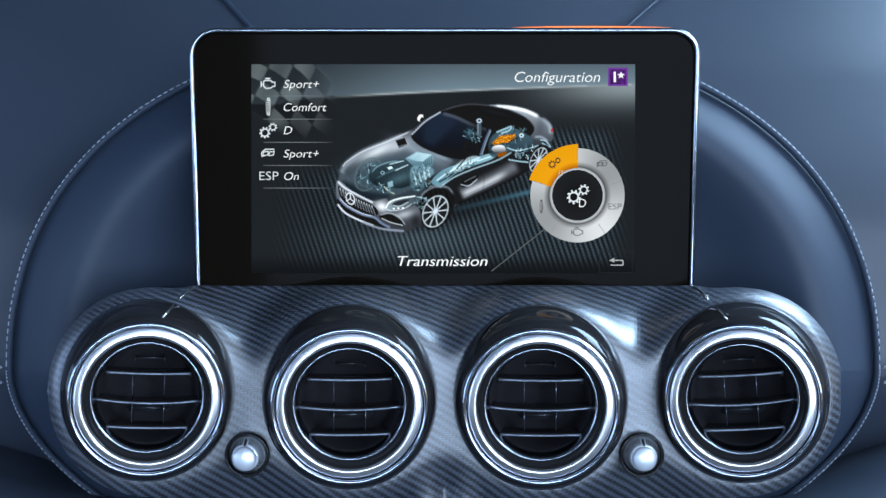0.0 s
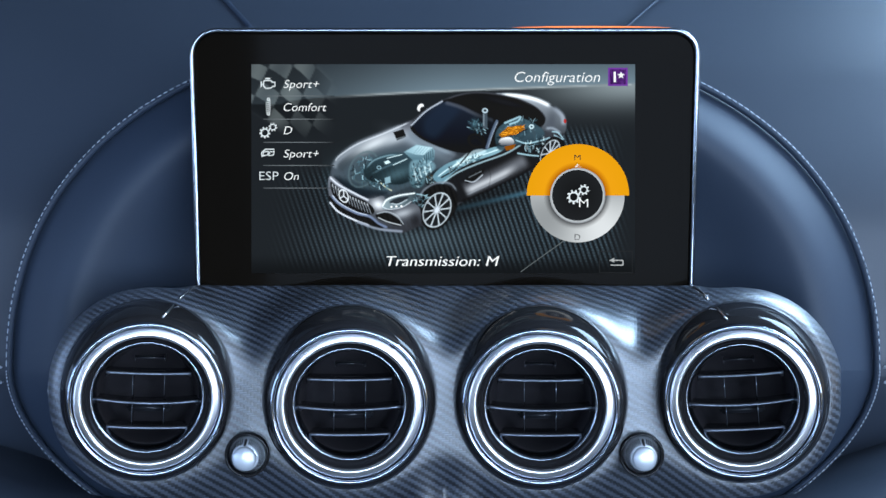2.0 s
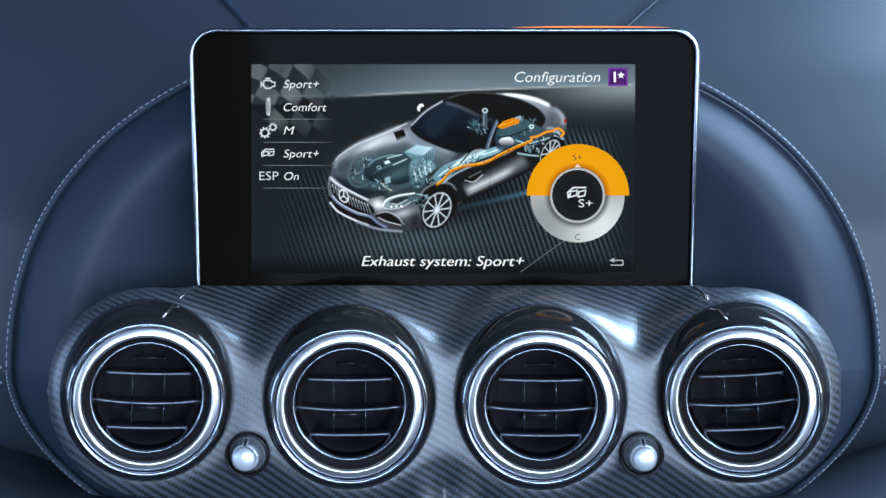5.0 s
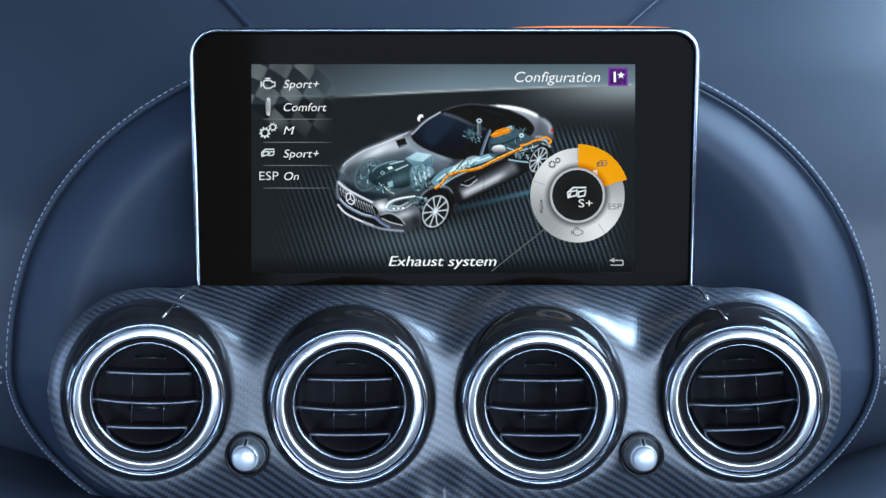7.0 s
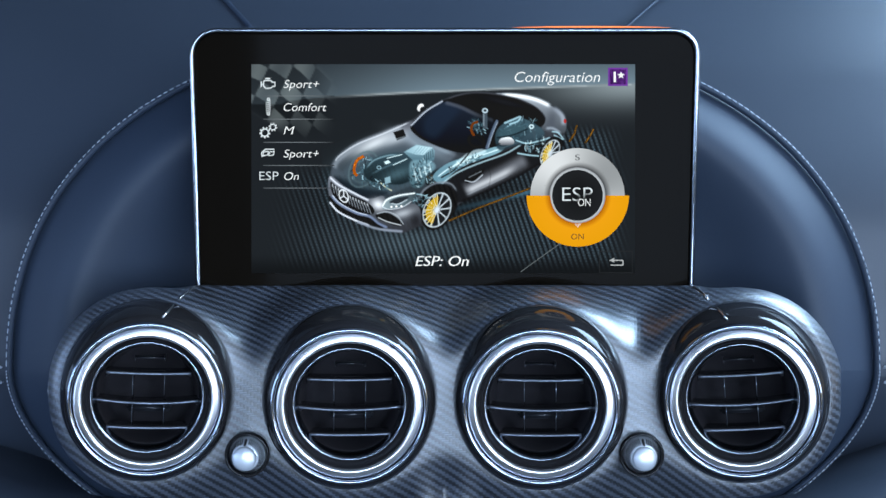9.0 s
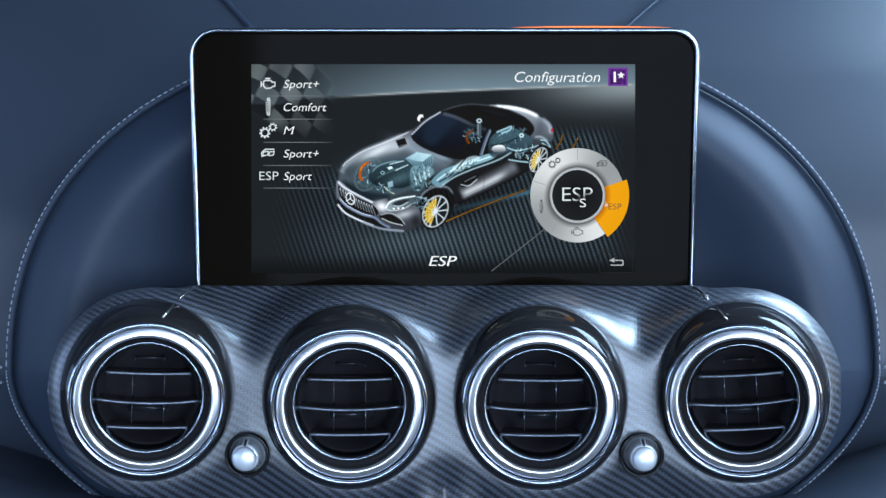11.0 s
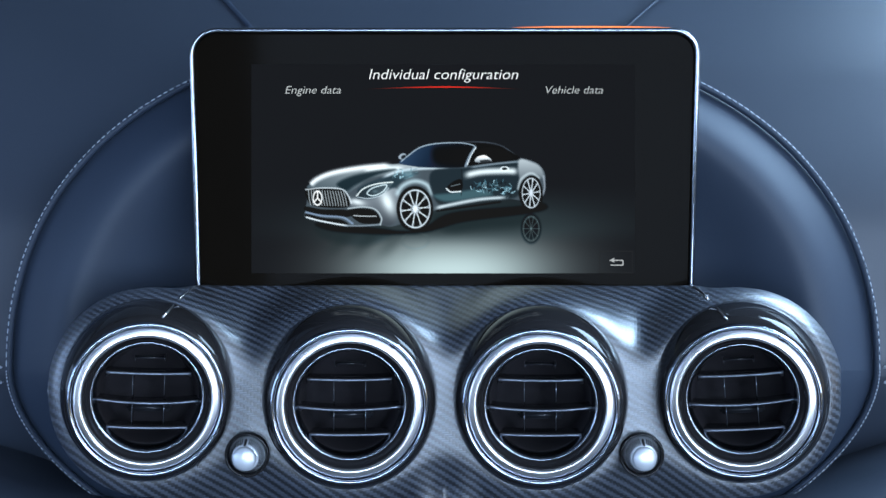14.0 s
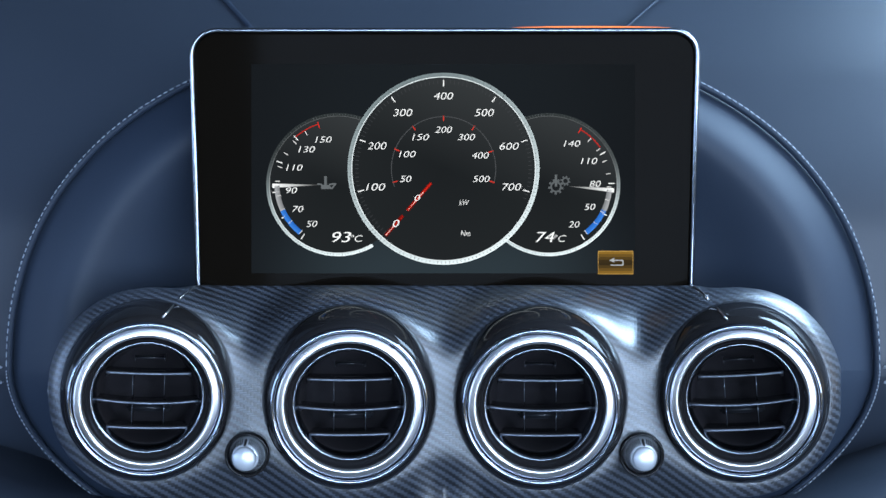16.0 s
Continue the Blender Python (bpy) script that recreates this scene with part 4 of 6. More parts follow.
    b.stroke(((778, 322), (800, 308), (828, 276)), 2.2, (0.03, 0.035, 0.04), 0.9, 0.9 * xray)
    b.rods(11, 40, 812, 302, 30, 5, 26, (TEAL, DEEP, PALE_ICE), 9, 1.2)
    b.glow(846, 240, 17, 22, (0.05, 0.07, 0.085), 0.8 * xray)
    b.rods(12, 70, 838, 242, 12, 16, 70, (ICE, TEAL, TEAL, DEEP, (0.03, 0.035, 0.04)), 5, 1.5)
    b.glow(831, 236, 6, 8, (0.30, 0.44, 0.48), 0.6 * xray)
    b.oval(834, 263, 14, 12, (0.02, 0.022, 0.025), 0.95, -0.2, 0.72, 0.1)
    b.stroke(((822, 262), (834, 258), (846, 268)), 2.0, (0.02, 0.022, 0.025), 0.8, 0.9)
    b.stroke(((848, 219), (848, 240)), 8.0, (0.24, 0.28, 0.31), 1.2, 0.95 * xray)
    b.stroke(((846, 220), (846, 238)), 1.6, (0.52, 0.57, 0.60), 0.8, 0.8 * xray)
    b.oval(848, 214, 5.0, 4.2, (0.66, 0.73, 0.76), 0.95 * xray, 0, 0.45, 0.2)
    b.fill(((864, 262), (868, 244), (884, 231), (906, 226), (930, 236), (944, 250), (934, 264), (900, 270), (872, 278)), (0.25, 0.35, 0.39), 2.0, 0.85 * xray, to=(0.13, 0.19, 0.22))
    b.stroke(((880, 234), (892, 229), (905, 224), (901, 231), (888, 236)), 3.0, ICE, 1.0, 0.85 * xray)
    b.rods(13, 60, 900, 246, 34, 13, 20, (ICE, TEAL, TEAL, DEEP), 8, 1.2)
    b.fill(((870, 250), (886, 240), (904, 237), (914, 244), (900, 252), (876, 259)), (0.20, 0.29, 0.32), 1.2, 0.8 * xray)
    b.stroke(((868, 258), (894, 253), (916, 244)), 2.0, DEEP, 1.0, 0.85 * xray)
    b.stroke(((924, 238), (930, 262)), 4.5, (0.20, 0.26, 0.29), 1.2, 0.9 * xray)
    b.oval(923, 240, 4.2, 4.0, PALE_ICE, 0.8 * xray, 0, 0.4, 0.2)
    b.stroke(((898, 262), (916, 267), (940, 262), (952, 258)), 2.4, ICE, 0.9, 0.85 * xray)
    b.stroke(((901, 283), (920, 286), (942, 288)), 2.6, ICE, 0.9, 0.85 * xray)
    b.rods(14, 44, 930, 272, 18, 12, 10, (PALE_ICE, ICE, TEAL, DEEP), 8, 1.5)
    b.stroke(((957, 248), (966, 250), (974, 260), (968, 258), (960, 254)), 2.4, ICE, 0.9, 0.8 * xray)
    b.stroke(((851, 274), (859, 250), (867, 231)), 4.6, (0.30, 0.35, 0.42), 1.1, 0.95)
    b.stroke(((853, 274), (861, 250), (868, 233)), 1.2, (0.62, 0.67, 0.72), 0.7, 0.8)
    b.fill(((870, 266), (874, 259), (888, 257), (895, 263), (892, 269), (876, 270)), (0.88, 0.89, 0.89), 0.9, to=(0.30, 0.31, 0.33))
    b.stroke(((862, 272), (872, 267)), 1.6, (0.10, 0.11, 0.12), 0.8, 0.9)
    # far mirror
    b.oval(744, 209, 5.2, 6.2, (0.88, 0.88, 0.88), 1, 0.25, soft=0.18)
    b.oval(746.5, 212, 3.4, 4.4, (0.09, 0.10, 0.11), 1, 0.25, soft=0.25)
    # wheels
    b.fill(((742, 368), (748, 346), (768, 334), (790, 336), (802, 352), (800, 376), (780, 400), (756, 404)), (0.03, 0.033, 0.038), 2)
    b.stroke(((740, 360), (750, 342), (770, 331), (792, 332), (804, 346)), 3.0, (0.44, 0.47, 0.50), 1.6, 0.8, 0.12)
    b.wheel(770.5, 374.5, 22.5, 28.5, 0.22, 1.0)
    b.fill(((936, 290), (942, 270), (954, 258), (968, 258), (974, 270), (966, 292), (950, 306), (940, 304)), (0.03, 0.033, 0.038), 1.6)
    b.wheel(953, 283, 14.5, 22, 0.32, 0.95)
    b.stroke(((722, 352), (738, 349), (754, 352)), 2.0, ICE, 0.9, 0.8 * xray)
    b.rods(15, 36, 742, 360, 12, 11, 20, (ICE, TEAL, DEEP), 8, 1.2)
    # nose
    b.fill(((597, 320), (626, 340), (660, 356), (684, 352), (692, 368), (730, 364), (742, 372), (744, 396), (718, 410), (676, 404), (630, 388), (600, 364)), (0.40, 0.42, 0.45), 1.4, to=(0.17, 0.18, 0.20))
    b.glow(676, 366, 12, 9, (0.84, 0.85, 0.86), 0.95, -20)
    b.glow(716, 380, 20, 7, (0.66, 0.68, 0.70), 0.8, 14)
    b.glow(736, 392, 9, 12, (0.09, 0.095, 0.11), 0.7)
    b.stroke(((597, 321), (612, 334), (636, 347), (662, 360)), 3.2, (0.78, 0.80, 0.83), 1.5, 0.95, 0.05)
    b.fill(((599, 329), (610, 338), (634, 351), (656, 361), (668, 372), (668, 380), (654, 381), (630, 373), (610, 360), (601, 345)), (0.025, 0.028, 0.032), 1.0)
    for k in range(13):
        t = k / 12
        top, low = (602 + 56 * t, 333 + 31 * t + 3 * math.sin(3.1 * t)), (605 + 59 * t, 347 + 33 * t + 4 * math.sin(3.1 * t))
        b.stroke((top, low), 1.5, (0.50, 0.53, 0.56), 0.7, 0.85)
        b.glow(top[0], top[1] + 2, 1.3, 2.5, (0.85, 0.87, 0.88), 0.6)
    b.oval(620, 352, 8.0, 11.0, (0.05, 0.055, 0.06), 0.7, -0.2, soft=0.1)
    b.oval(620, 352, 8.0, 11.0, (0.86, 0.88, 0.90), 1, -0.2, 0.80, 0.10)
    for e in ((620, 342.5), (613.5, 356), (627, 358)):
        b.stroke(((620, 352), e), 1.8, (0.82, 0.84, 0.86), 0.7, 0.95)
    b.fill(((598, 352), (612, 367), (640, 382), (664, 388), (684, 400), (676, 405), (640, 393), (612, 378), (599, 362)), (0.03, 0.033, 0.04), 1.2)
    b.stroke(((599, 350), (614, 365), (640, 379), (662, 385), (676, 396), (692, 404)), 4.0, (0.40, 0.45, 0.55), 1.6, 0.95, 0.05)
    b.stroke(((600, 349), (614, 363.5), (640, 377.5), (660, 383)), 1.3, (0.82, 0.85, 0.89), 0.8, 0.8, 0.08)
    b.stroke(((597, 361), (611, 377), (636, 390), (662, 400)), 3.2, (0.80, 0.82, 0.85), 1.2, 0.95, 0.03)
    b.stroke(((640, 393), (676, 405), (717, 409.5)), 4.0, (0.50, 0.53, 0.58), 1.8, 0.9, 0.05)
    b.fill(((672, 382), (688, 379), (704, 386), (714, 397), (706, 400), (688, 394), (676, 389)), (0.025, 0.028, 0.032), 1.0)
    b.stroke(((676, 387), (692, 394), (712, 399)), 1.8, (0.80, 0.82, 0.84), 0.8, 0.85)
    b.stroke(((674, 380.5), (690, 377.5), (706, 384), (716, 397)), 1.8, (0.62, 0.65, 0.67), 0.9, 0.8)
    b.fill(((682, 368), (688, 357), (706, 350), (732, 346), (737, 350), (728, 362), (714, 370), (694, 373), (684, 373)), (0.20, 0.245, 0.265), 1.0, to=(0.50, 0.56, 0.58), axis=(-1, 0.2))
    b.stroke(((683, 368), (690, 358), (708, 351.5), (734, 347.5)), 2.4, (0.88, 0.91, 0.92), 1.0, 0.95)
    b.stroke(((683, 370), (694, 373.5), (714, 370), (729, 361)), 1.2, (0.80, 0.83, 0.85), 0.7, 0.85)
    b.fill(((694, 362), (704, 356), (724, 353), (718, 360), (704, 365)), (0.11, 0.13, 0.15), 1.4, 0.9)
    b.stroke(((697, 364), (708, 365), (722, 358)), 1.4, (0.80, 0.85, 0.87), 0.8, 0.8)
    for k in range(3):
        b.oval(697 + 8 * k, 369.5 - 0.6 * k, 1.8, 1.6, (0.95, 0.96, 0.96), soft=0.4)
    return b.c


def parked_car(x, y, ground, glint=1.0):
    """The closed roadster in the studio, seen low from ahead, some machinery shining through the door."""
    b = Brush(x, y, ground)
    # mirrored in the floor
    b.fill(((556, 402), (600, 406), (680, 404), (690, 420), (640, 436), (580, 426)), (0.10, 0.14, 0.15), 8, 0.45)
    b.fill(((770, 378), (860, 362), (925, 360), (925, 398), (860, 404), (790, 410)), (0.10, 0.14, 0.15), 9, 0.55)
    b.oval(940, 405, 18, 27, (0.05, 0.07, 0.08), 0.7, soft=0.15)
    b.oval(940, 405, 15, 23, (0.36, 0.42, 0.43), 0.55, 0, 0.86, 0.08)
    for k in range(10):
        t = math.tau * k / 10
        b.stroke(((940, 405), (940 + 14 * math.cos(t), 405 + 22 * math.sin(t))), 1.3, (0.36, 0.42, 0.43), 0.8, 0.5)
    b.oval(735, 426, 26, 16, (0.30, 0.36, 0.37), 0.35, 0, 0.80, 0.15)
    b.fill(((560, 396), (640, 402), (735, 408), (800, 378), (920, 366), (960, 360), (955, 374), (820, 392), (735, 414), (600, 410)), (0.02, 0.025, 0.03), 5, 0.8)
    # body
    b.fill(((541, 338), (552, 322), (572, 309), (604, 300), (644, 294), (684, 291), (706, 289), (722, 276), (744, 261), (772, 254), (812, 251.5), (856, 251), (886, 257), (906, 269), (922, 280), (944, 286),
            (958, 296), (965, 310), (964, 332), (960, 348), (936, 356), (880, 352), (800, 366), (766, 374), (700, 400), (674, 399), (636, 400), (606, 400), (572, 394), (541, 386), (540, 372), (543, 356)), (0.25, 0.28, 0.30), 0.9)
    b.fill(((545, 333), (556, 321), (574, 310), (606, 301), (650, 295), (706, 291), (740, 297), (700, 306), (656, 316), (628, 334), (614, 342), (590, 336)), (0.55, 0.58, 0.59), 2.0, to=(0.26, 0.30, 0.32), axis=(-0.2, 1))
    b.stroke(((548, 329), (562, 317), (590, 306), (640, 297), (696, 292)), 8, (0.80, 0.82, 0.82), 4.5, 0.95, 0.08)
    b.stroke(((640, 303), (676, 298), (720, 297)), 5, (0.80, 0.83, 0.83), 3, 0.8, 0.2)
    b.fill(((596, 326), (622, 312), (660, 304), (700, 300), (664, 312), (630, 328), (612, 338)), (0.10, 0.145, 0.165), 4, 0.9)
    b.fill(((632, 338), (656, 322), (700, 308), (740, 306), (716, 318), (696, 334), (660, 350)), (0.15, 0.20, 0.225), 3, 0.9)
    b.stroke(((672, 316), (710, 303), (760, 298), (800, 299)), 4.5, (0.66, 0.71, 0.73), 2.5, 0.9, 0.15)
    b.glow(721, 309, 14, 7, (0.42, 0.53, 0.56), 0.7 * glint)
    b.rods(21, 24, 716, 310, 22, 9, 15, (ICE, TEAL, (0.38, 0.48, 0.50)), 7, 1.4)
    b.fill(((626, 352), (660, 352), (694, 334), (706, 344), (700, 392), (676, 398), (672, 378), (650, 366), (622, 366)), (0.46, 0.49, 0.51), 3, to=(0.22, 0.24, 0.26))
    b.glow(686, 358, 10, 22, (0.80, 0.84, 0.84), 0.85 * glint, 24)
    b.glow(632, 358, 14, 5, (0.76, 0.79, 0.79), 0.85 * glint, -12)
    b.stroke(((700, 350), (712, 330), (734, 321), (756, 328), (768, 350)), 7, (0.60, 0.67, 0.69), 4, 0.85, 0.1)
    # windscreen, roof
    b.fill(((798, 253), (850, 252), (884, 257), (904, 269), (921, 281), (896, 286), (858, 290), (826, 292), (838, 264)), (0.05, 0.054, 0.06), 1.0)
    b.stroke(((800, 252.5), (850, 252), (884, 257.5), (904, 269)), 2.2, (0.24, 0.26, 0.29), 1.4, 0.7, 0.1)
    b.fill(((849, 265), (872, 261), (892, 266), (906, 276), (900, 283), (850, 286)), (0.025, 0.028, 0.034), 1.2, 0.9)
    b.fill(((707, 289), (722, 277), (744, 262), (774, 255), (812, 254), (838, 260), (828, 292), (792, 297), (746, 296)), (0.02, 0.035, 0.06), 1.0, to=(0.17, 0.235, 0.31), axis=(-1, -0.5))
    b.fill(((770, 262), (810, 258), (834, 264), (822, 290), (786, 293), (768, 284)), (0.015, 0.02, 0.03), 8, 0.85)
    b.stroke(((708, 288), (722, 276), (744, 261), (772, 254.5), (812, 253), (836, 257), (843, 262)), 2.0, (0.56, 0.62, 0.66), 1.0, 0.9, 0.04)
    b.stroke(((824, 294), (832, 275), (841, 261)), 4.4, (0.42, 0.47, 0.51), 1.2, 0.95)
    b.stroke(((827, 292), (834, 275), (842, 262)), 1.3, (0.84, 0.88, 0.90), 0.8, 0.9)
    # flank and tail
    b.fill(((764, 304), (826, 297), (900, 288), (924, 286), (920, 320), (912, 350), (840, 356), (790, 364), (768, 350)), (0.13, 0.165, 0.185), 3, 0.95)
    b.stroke(((816, 313), (850, 305), (892, 303), (922, 304)), 10, (0.78, 0.81, 0.81), 5, 0.9, 0.18)
    b.stroke(((830, 297), (880, 290), (924, 286)), 3, (0.44, 0.49, 0.52), 1.6, 0.8, 0.1)
    b.fill(((918, 284), (944, 288), (958, 298), (963, 316), (950, 310), (934, 312), (922, 326)), (0.58, 0.61, 0.62), 3, to=(0.30, 0.33, 0.35))
    b.stroke(((916, 340), (922, 318), (940, 307), (958, 318)), 4, (0.60, 0.64, 0.65), 2.2, 0.8, 0.1)
    b.stroke(((962, 312), (964, 332), (960, 346)), 3, (0.50, 0.53, 0.56), 1.6, 0.8)
    b.fill(((768, 346), (800, 342), (842, 336), (872, 344), (846, 350), (790, 357)), (0.26, 0.36, 0.38), 4, 0.75)
    b.stroke(((766, 370), (800, 362), (850, 353), (906, 349)), 5, (0.70, 0.74, 0.75), 3, 0.9, 0.14)
    b.stroke(((770, 374), (820, 367), (890, 357)), 3, (0.05, 0.06, 0.065), 1.5, 0.9, 0.05)
    b.fill(((790, 334), (802, 322), (816, 318), (818, 334), (804, 340)), (0.03, 0.035, 0.04), 1.2)
    b.stroke(((790, 334), (798, 340), (816, 339)), 2.2, (0.84, 0.87, 0.88), 1.0, 0.9)
    b.stroke(((798, 330), (814, 326)), 1.4, (0.55, 0.60, 0.62), 0.8, 0.7)
    b.stroke(((817, 300), (818, 322), (816, 346)), 1.2, (0.06, 0.07, 0.08), 0.8, 0.7)
    b.rods(22, 70, 872, 332, 40, 10, 2, (ICE, TEAL, TEAL, DEEP, (0.40, 0.52, 0.55)), 8, 1.5)
    b.rods(23, 26, 898, 342, 12, 9, 40, (ICE, TEAL, DEEP), 7, 1.5)
    b.oval(893, 299, 8, 4.2, (0.76, 0.79, 0.79), 0.9, 0, 0.55, 0.15)
    b.oval(893, 299, 5, 2.4, (0.10, 0.12, 0.13), 0.9, soft=0.2)
    b.fill(((840, 286), (845, 278), (857, 275), (867, 280), (869, 286), (852, 288)), (0.90, 0.91, 0.90), 0.9, to=(0.42, 0.45, 0.47))
    b.fill(((850, 284), (866, 283), (867, 287), (852, 288)), (0.10, 0.11, 0.12), 0.8, 0.8)
    b.oval(712, 277, 6.5, 5.5, (0.50, 0.54, 0.57), 1, 0.4, soft=0.2)
    b.oval(714, 278, 4.0, 3.4, (0.12, 0.14, 0.16), 1, 0.4, soft=0.3)
    # wheels
    b.fill(((702, 372), (708, 346), (724, 332), (744, 332), (760, 346), (766, 372), (756, 398), (734, 408), (712, 400)), (0.025, 0.03, 0.034), 2)
    b.wheel(735, 370, 27, 34.5, 0.0, 1.0, (0.08, 0.09, 0.095))
    b.fill(((918, 344), (924, 322), (938, 312), (952, 316), (960, 336), (958, 360), (944, 374), (928, 368)), (0.025, 0.03, 0.034), 1.6)
    b.wheel(940, 342, 16.5, 27, 0.0, 0.92, (0.08, 0.09, 0.095))
    # nose
    b.fill(((542, 335), (568, 334), (602, 336), (613, 345), (619, 360), (613, 367), (584, 368), (554, 364), (543, 352)), (0.03, 0.034, 0.038), 1.0)
    for k in range(14):
        t = k / 13
        b.stroke(((546 + 62 * t, 337 + 2 * t), (547 + 65 * t, 350 + 3 * t), (550 + 64 * t, 363 + 2 * t)), 1.6, (0.56, 0.59, 0.60), 0.7, 0.9)
    b.oval(562, 351, 8.5, 13.5, (0.06, 0.065, 0.07), 0.75, soft=0.1)
    b.oval(562, 351, 8.5, 13.5, (0.90, 0.92, 0.92), 1, 0, 0.80, 0.10)
    for e in ((562, 339), (555.5, 358), (568.5, 358)):
        b.stroke(((562, 351), e), 2.0, (0.88, 0.90, 0.90), 0.8, 0.95)
    b.stroke(((541, 336), (570, 333), (604, 335), (616, 346), (622, 360)), 2.2, (0.70, 0.73, 0.74), 1.1, 0.85)
    b.fill(((542, 366), (570, 371), (612, 372), (622, 382), (606, 384), (568, 381), (541, 374)), (0.025, 0.03, 0.034), 1.2)
    b.stroke(((542, 376), (570, 382), (606, 385), (624, 396)), 3.5, (0.42, 0.48, 0.55), 1.5, 0.95)
    b.fill(((543, 379), (572, 386), (602, 389), (616, 397), (600, 396), (566, 391), (542, 384)), (0.05, 0.055, 0.065), 1.2)
    b.stroke(((540, 384), (564, 390.5), (592, 396), (616, 400)), 2.8, (0.74, 0.77, 0.78), 1.2, 0.95, 0.04)
    b.stroke(((610, 400), (640, 400), (672, 398)), 2.4, (0.46, 0.50, 0.53), 1.2, 0.85)
    b.fill(((616, 372), (642, 369), (662, 373), (672, 386), (671, 395), (644, 396), (630, 390), (620, 380)), (0.03, 0.035, 0.04), 1.2)
    b.stroke(((616, 369.5), (642, 366.5), (664, 371), (675, 386), (673, 398)), 2.4, (0.60, 0.64, 0.65), 1.3, 0.9)
    b.stroke(((626, 382), (648, 383), (666, 383)), 1.5, (0.82, 0.85, 0.86), 0.8, 0.85)
    b.fill(((630, 347), (640, 334), (662, 325), (694, 322), (690, 331), (674, 345), (652, 351), (636, 352)), (0.13, 0.16, 0.18), 1.0, to=(0.26, 0.31, 0.33), axis=(1, 0.3))
    b.stroke(((631, 347), (643, 334.5), (666, 326), (695, 322.5)), 2.0, (0.80, 0.84, 0.84), 0.9, 0.95)
    b.stroke(((632, 349), (652, 351.5), (674, 346), (688, 333)), 1.5, (0.66, 0.71, 0.73), 0.8, 0.85)
    b.stroke(((650, 341), (662, 332), (684, 327.5), (678, 339), (664, 346), (654, 346)), 1.9, (0.72, 0.78, 0.79), 0.9, 0.95, closed=True)
    b.glow(664, 339, 5, 3, (0.30, 0.36, 0.38), 0.9)
    return b.c


def leaving_car(x, y, ground, glint=1.0):
    """The closed roadster from behind its near flank, engine and silencer shining through."""
    b = Brush(x, y, ground)
    for px, py, rx, ry in ((629, 402, 13, 24), (788, 428, 20, 22)):
        b.oval(px, py, rx, ry, (0.30, 0.35, 0.36), 0.4, 0, 0.84, 0.1)
        for k in range(8):
            t = math.tau * k / 8
            b.stroke(((px, py), (px + 0.85 * rx * math.cos(t), py + 0.85 * ry * math.sin(t))), 1.3, (0.30, 0.35, 0.36), 0.8, 0.35)
    b.fill(((622, 362), (700, 362), (790, 396), (890, 384), (985, 370), (980, 392), (880, 400), (790, 404), (680, 376)), (0.015, 0.018, 0.02), 6, 0.85)
    b.fill(((612, 336), (616, 312), (636, 299), (664, 293), (700, 290), (716, 290), (732, 274), (750, 260), (776, 255), (820, 254.5), (860, 257), (890, 265), (926, 282), (960, 291), (984, 302), (995, 314), (997, 334),
            (992, 366), (960, 378), (900, 380), (836, 380), (806, 384), (770, 374), (740, 360), (690, 357), (648, 352), (622, 352)), (0.40, 0.42, 0.43), 0.9, to=(0.16, 0.17, 0.18))
    b.stroke(((618, 314), (644, 300), (690, 293), (760, 293), (830, 294)), 6, (0.74, 0.77, 0.78), 3.5, 0.9, 0.08)
    b.fill(((640, 312), (700, 304), (770, 310), (760, 334), (700, 336), (650, 336)), (0.20, 0.22, 0.24), 6, 0.7)
    b.stroke(((654, 346), (700, 349), (748, 352)), 5, (0.78, 0.81, 0.81), 2.6, 0.9, 0.12)
    b.stroke(((650, 353), (700, 357), (746, 361)), 3, (0.05, 0.055, 0.06), 1.5, 0.9)
    b.stroke(((758, 350), (766, 330), (788, 320), (810, 328), (822, 348)), 6, (0.76, 0.79, 0.80), 3, 0.9, 0.12)
    b.stroke(((612, 336), (618, 314), (630, 306), (642, 314)), 4, (0.66, 0.69, 0.71), 2, 0.85, 0.1)
    # tail
    b.fill(((826, 293), (870, 287), (926, 284), (962, 293), (990, 308), (970, 316), (900, 313), (850, 312), (820, 306)), (0.16, 0.20, 0.26), 2, to=(0.52, 0.55, 0.58))
    b.fill(((820, 312), (860, 324), (920, 326), (984, 320), (996, 332), (992, 364), (940, 372), (850, 376), (824, 364)), (0.42, 0.45, 0.47), 3, to=(0.13, 0.14, 0.15))
    b.stroke(((826, 326), (880, 330), (960, 326), (994, 320)), 5, (0.64, 0.67, 0.69), 3, 0.8, 0.1)
    b.glow(834, 332, 9, 16, (0.72, 0.75, 0.76), 0.7 * glint)
    b.fill(((644, 322), (690, 316), (764, 322), (756, 344), (700, 342), (652, 340)), (0.13, 0.14, 0.155), 6, 0.6)
    b.glow(986, 338, 7, 16, (0.66, 0.69, 0.71), 0.6 * glint)
    b.fill(((880, 372), (950, 366), (985, 358), (984, 368), (950, 378), (884, 380)), (0.03, 0.034, 0.038), 1.4)
    b.fill(((838, 311), (868, 309), (906, 311), (923, 316), (908, 321), (868, 322), (844, 320)), (0.34, 0.05, 0.045), 1.0)
    b.stroke(((850, 315.5), (884, 315.5), (914, 317)), 2.6, (0.90, 0.22, 0.16), 1.2, 0.95)
    b.stroke(((848, 312), (880, 311.5)), 1.4, (0.80, 0.55, 0.52), 0.8, 0.7)
    b.fill(((980, 310), (990, 311), (994, 317), (984, 318)), (0.78, 0.14, 0.11), 0.9)
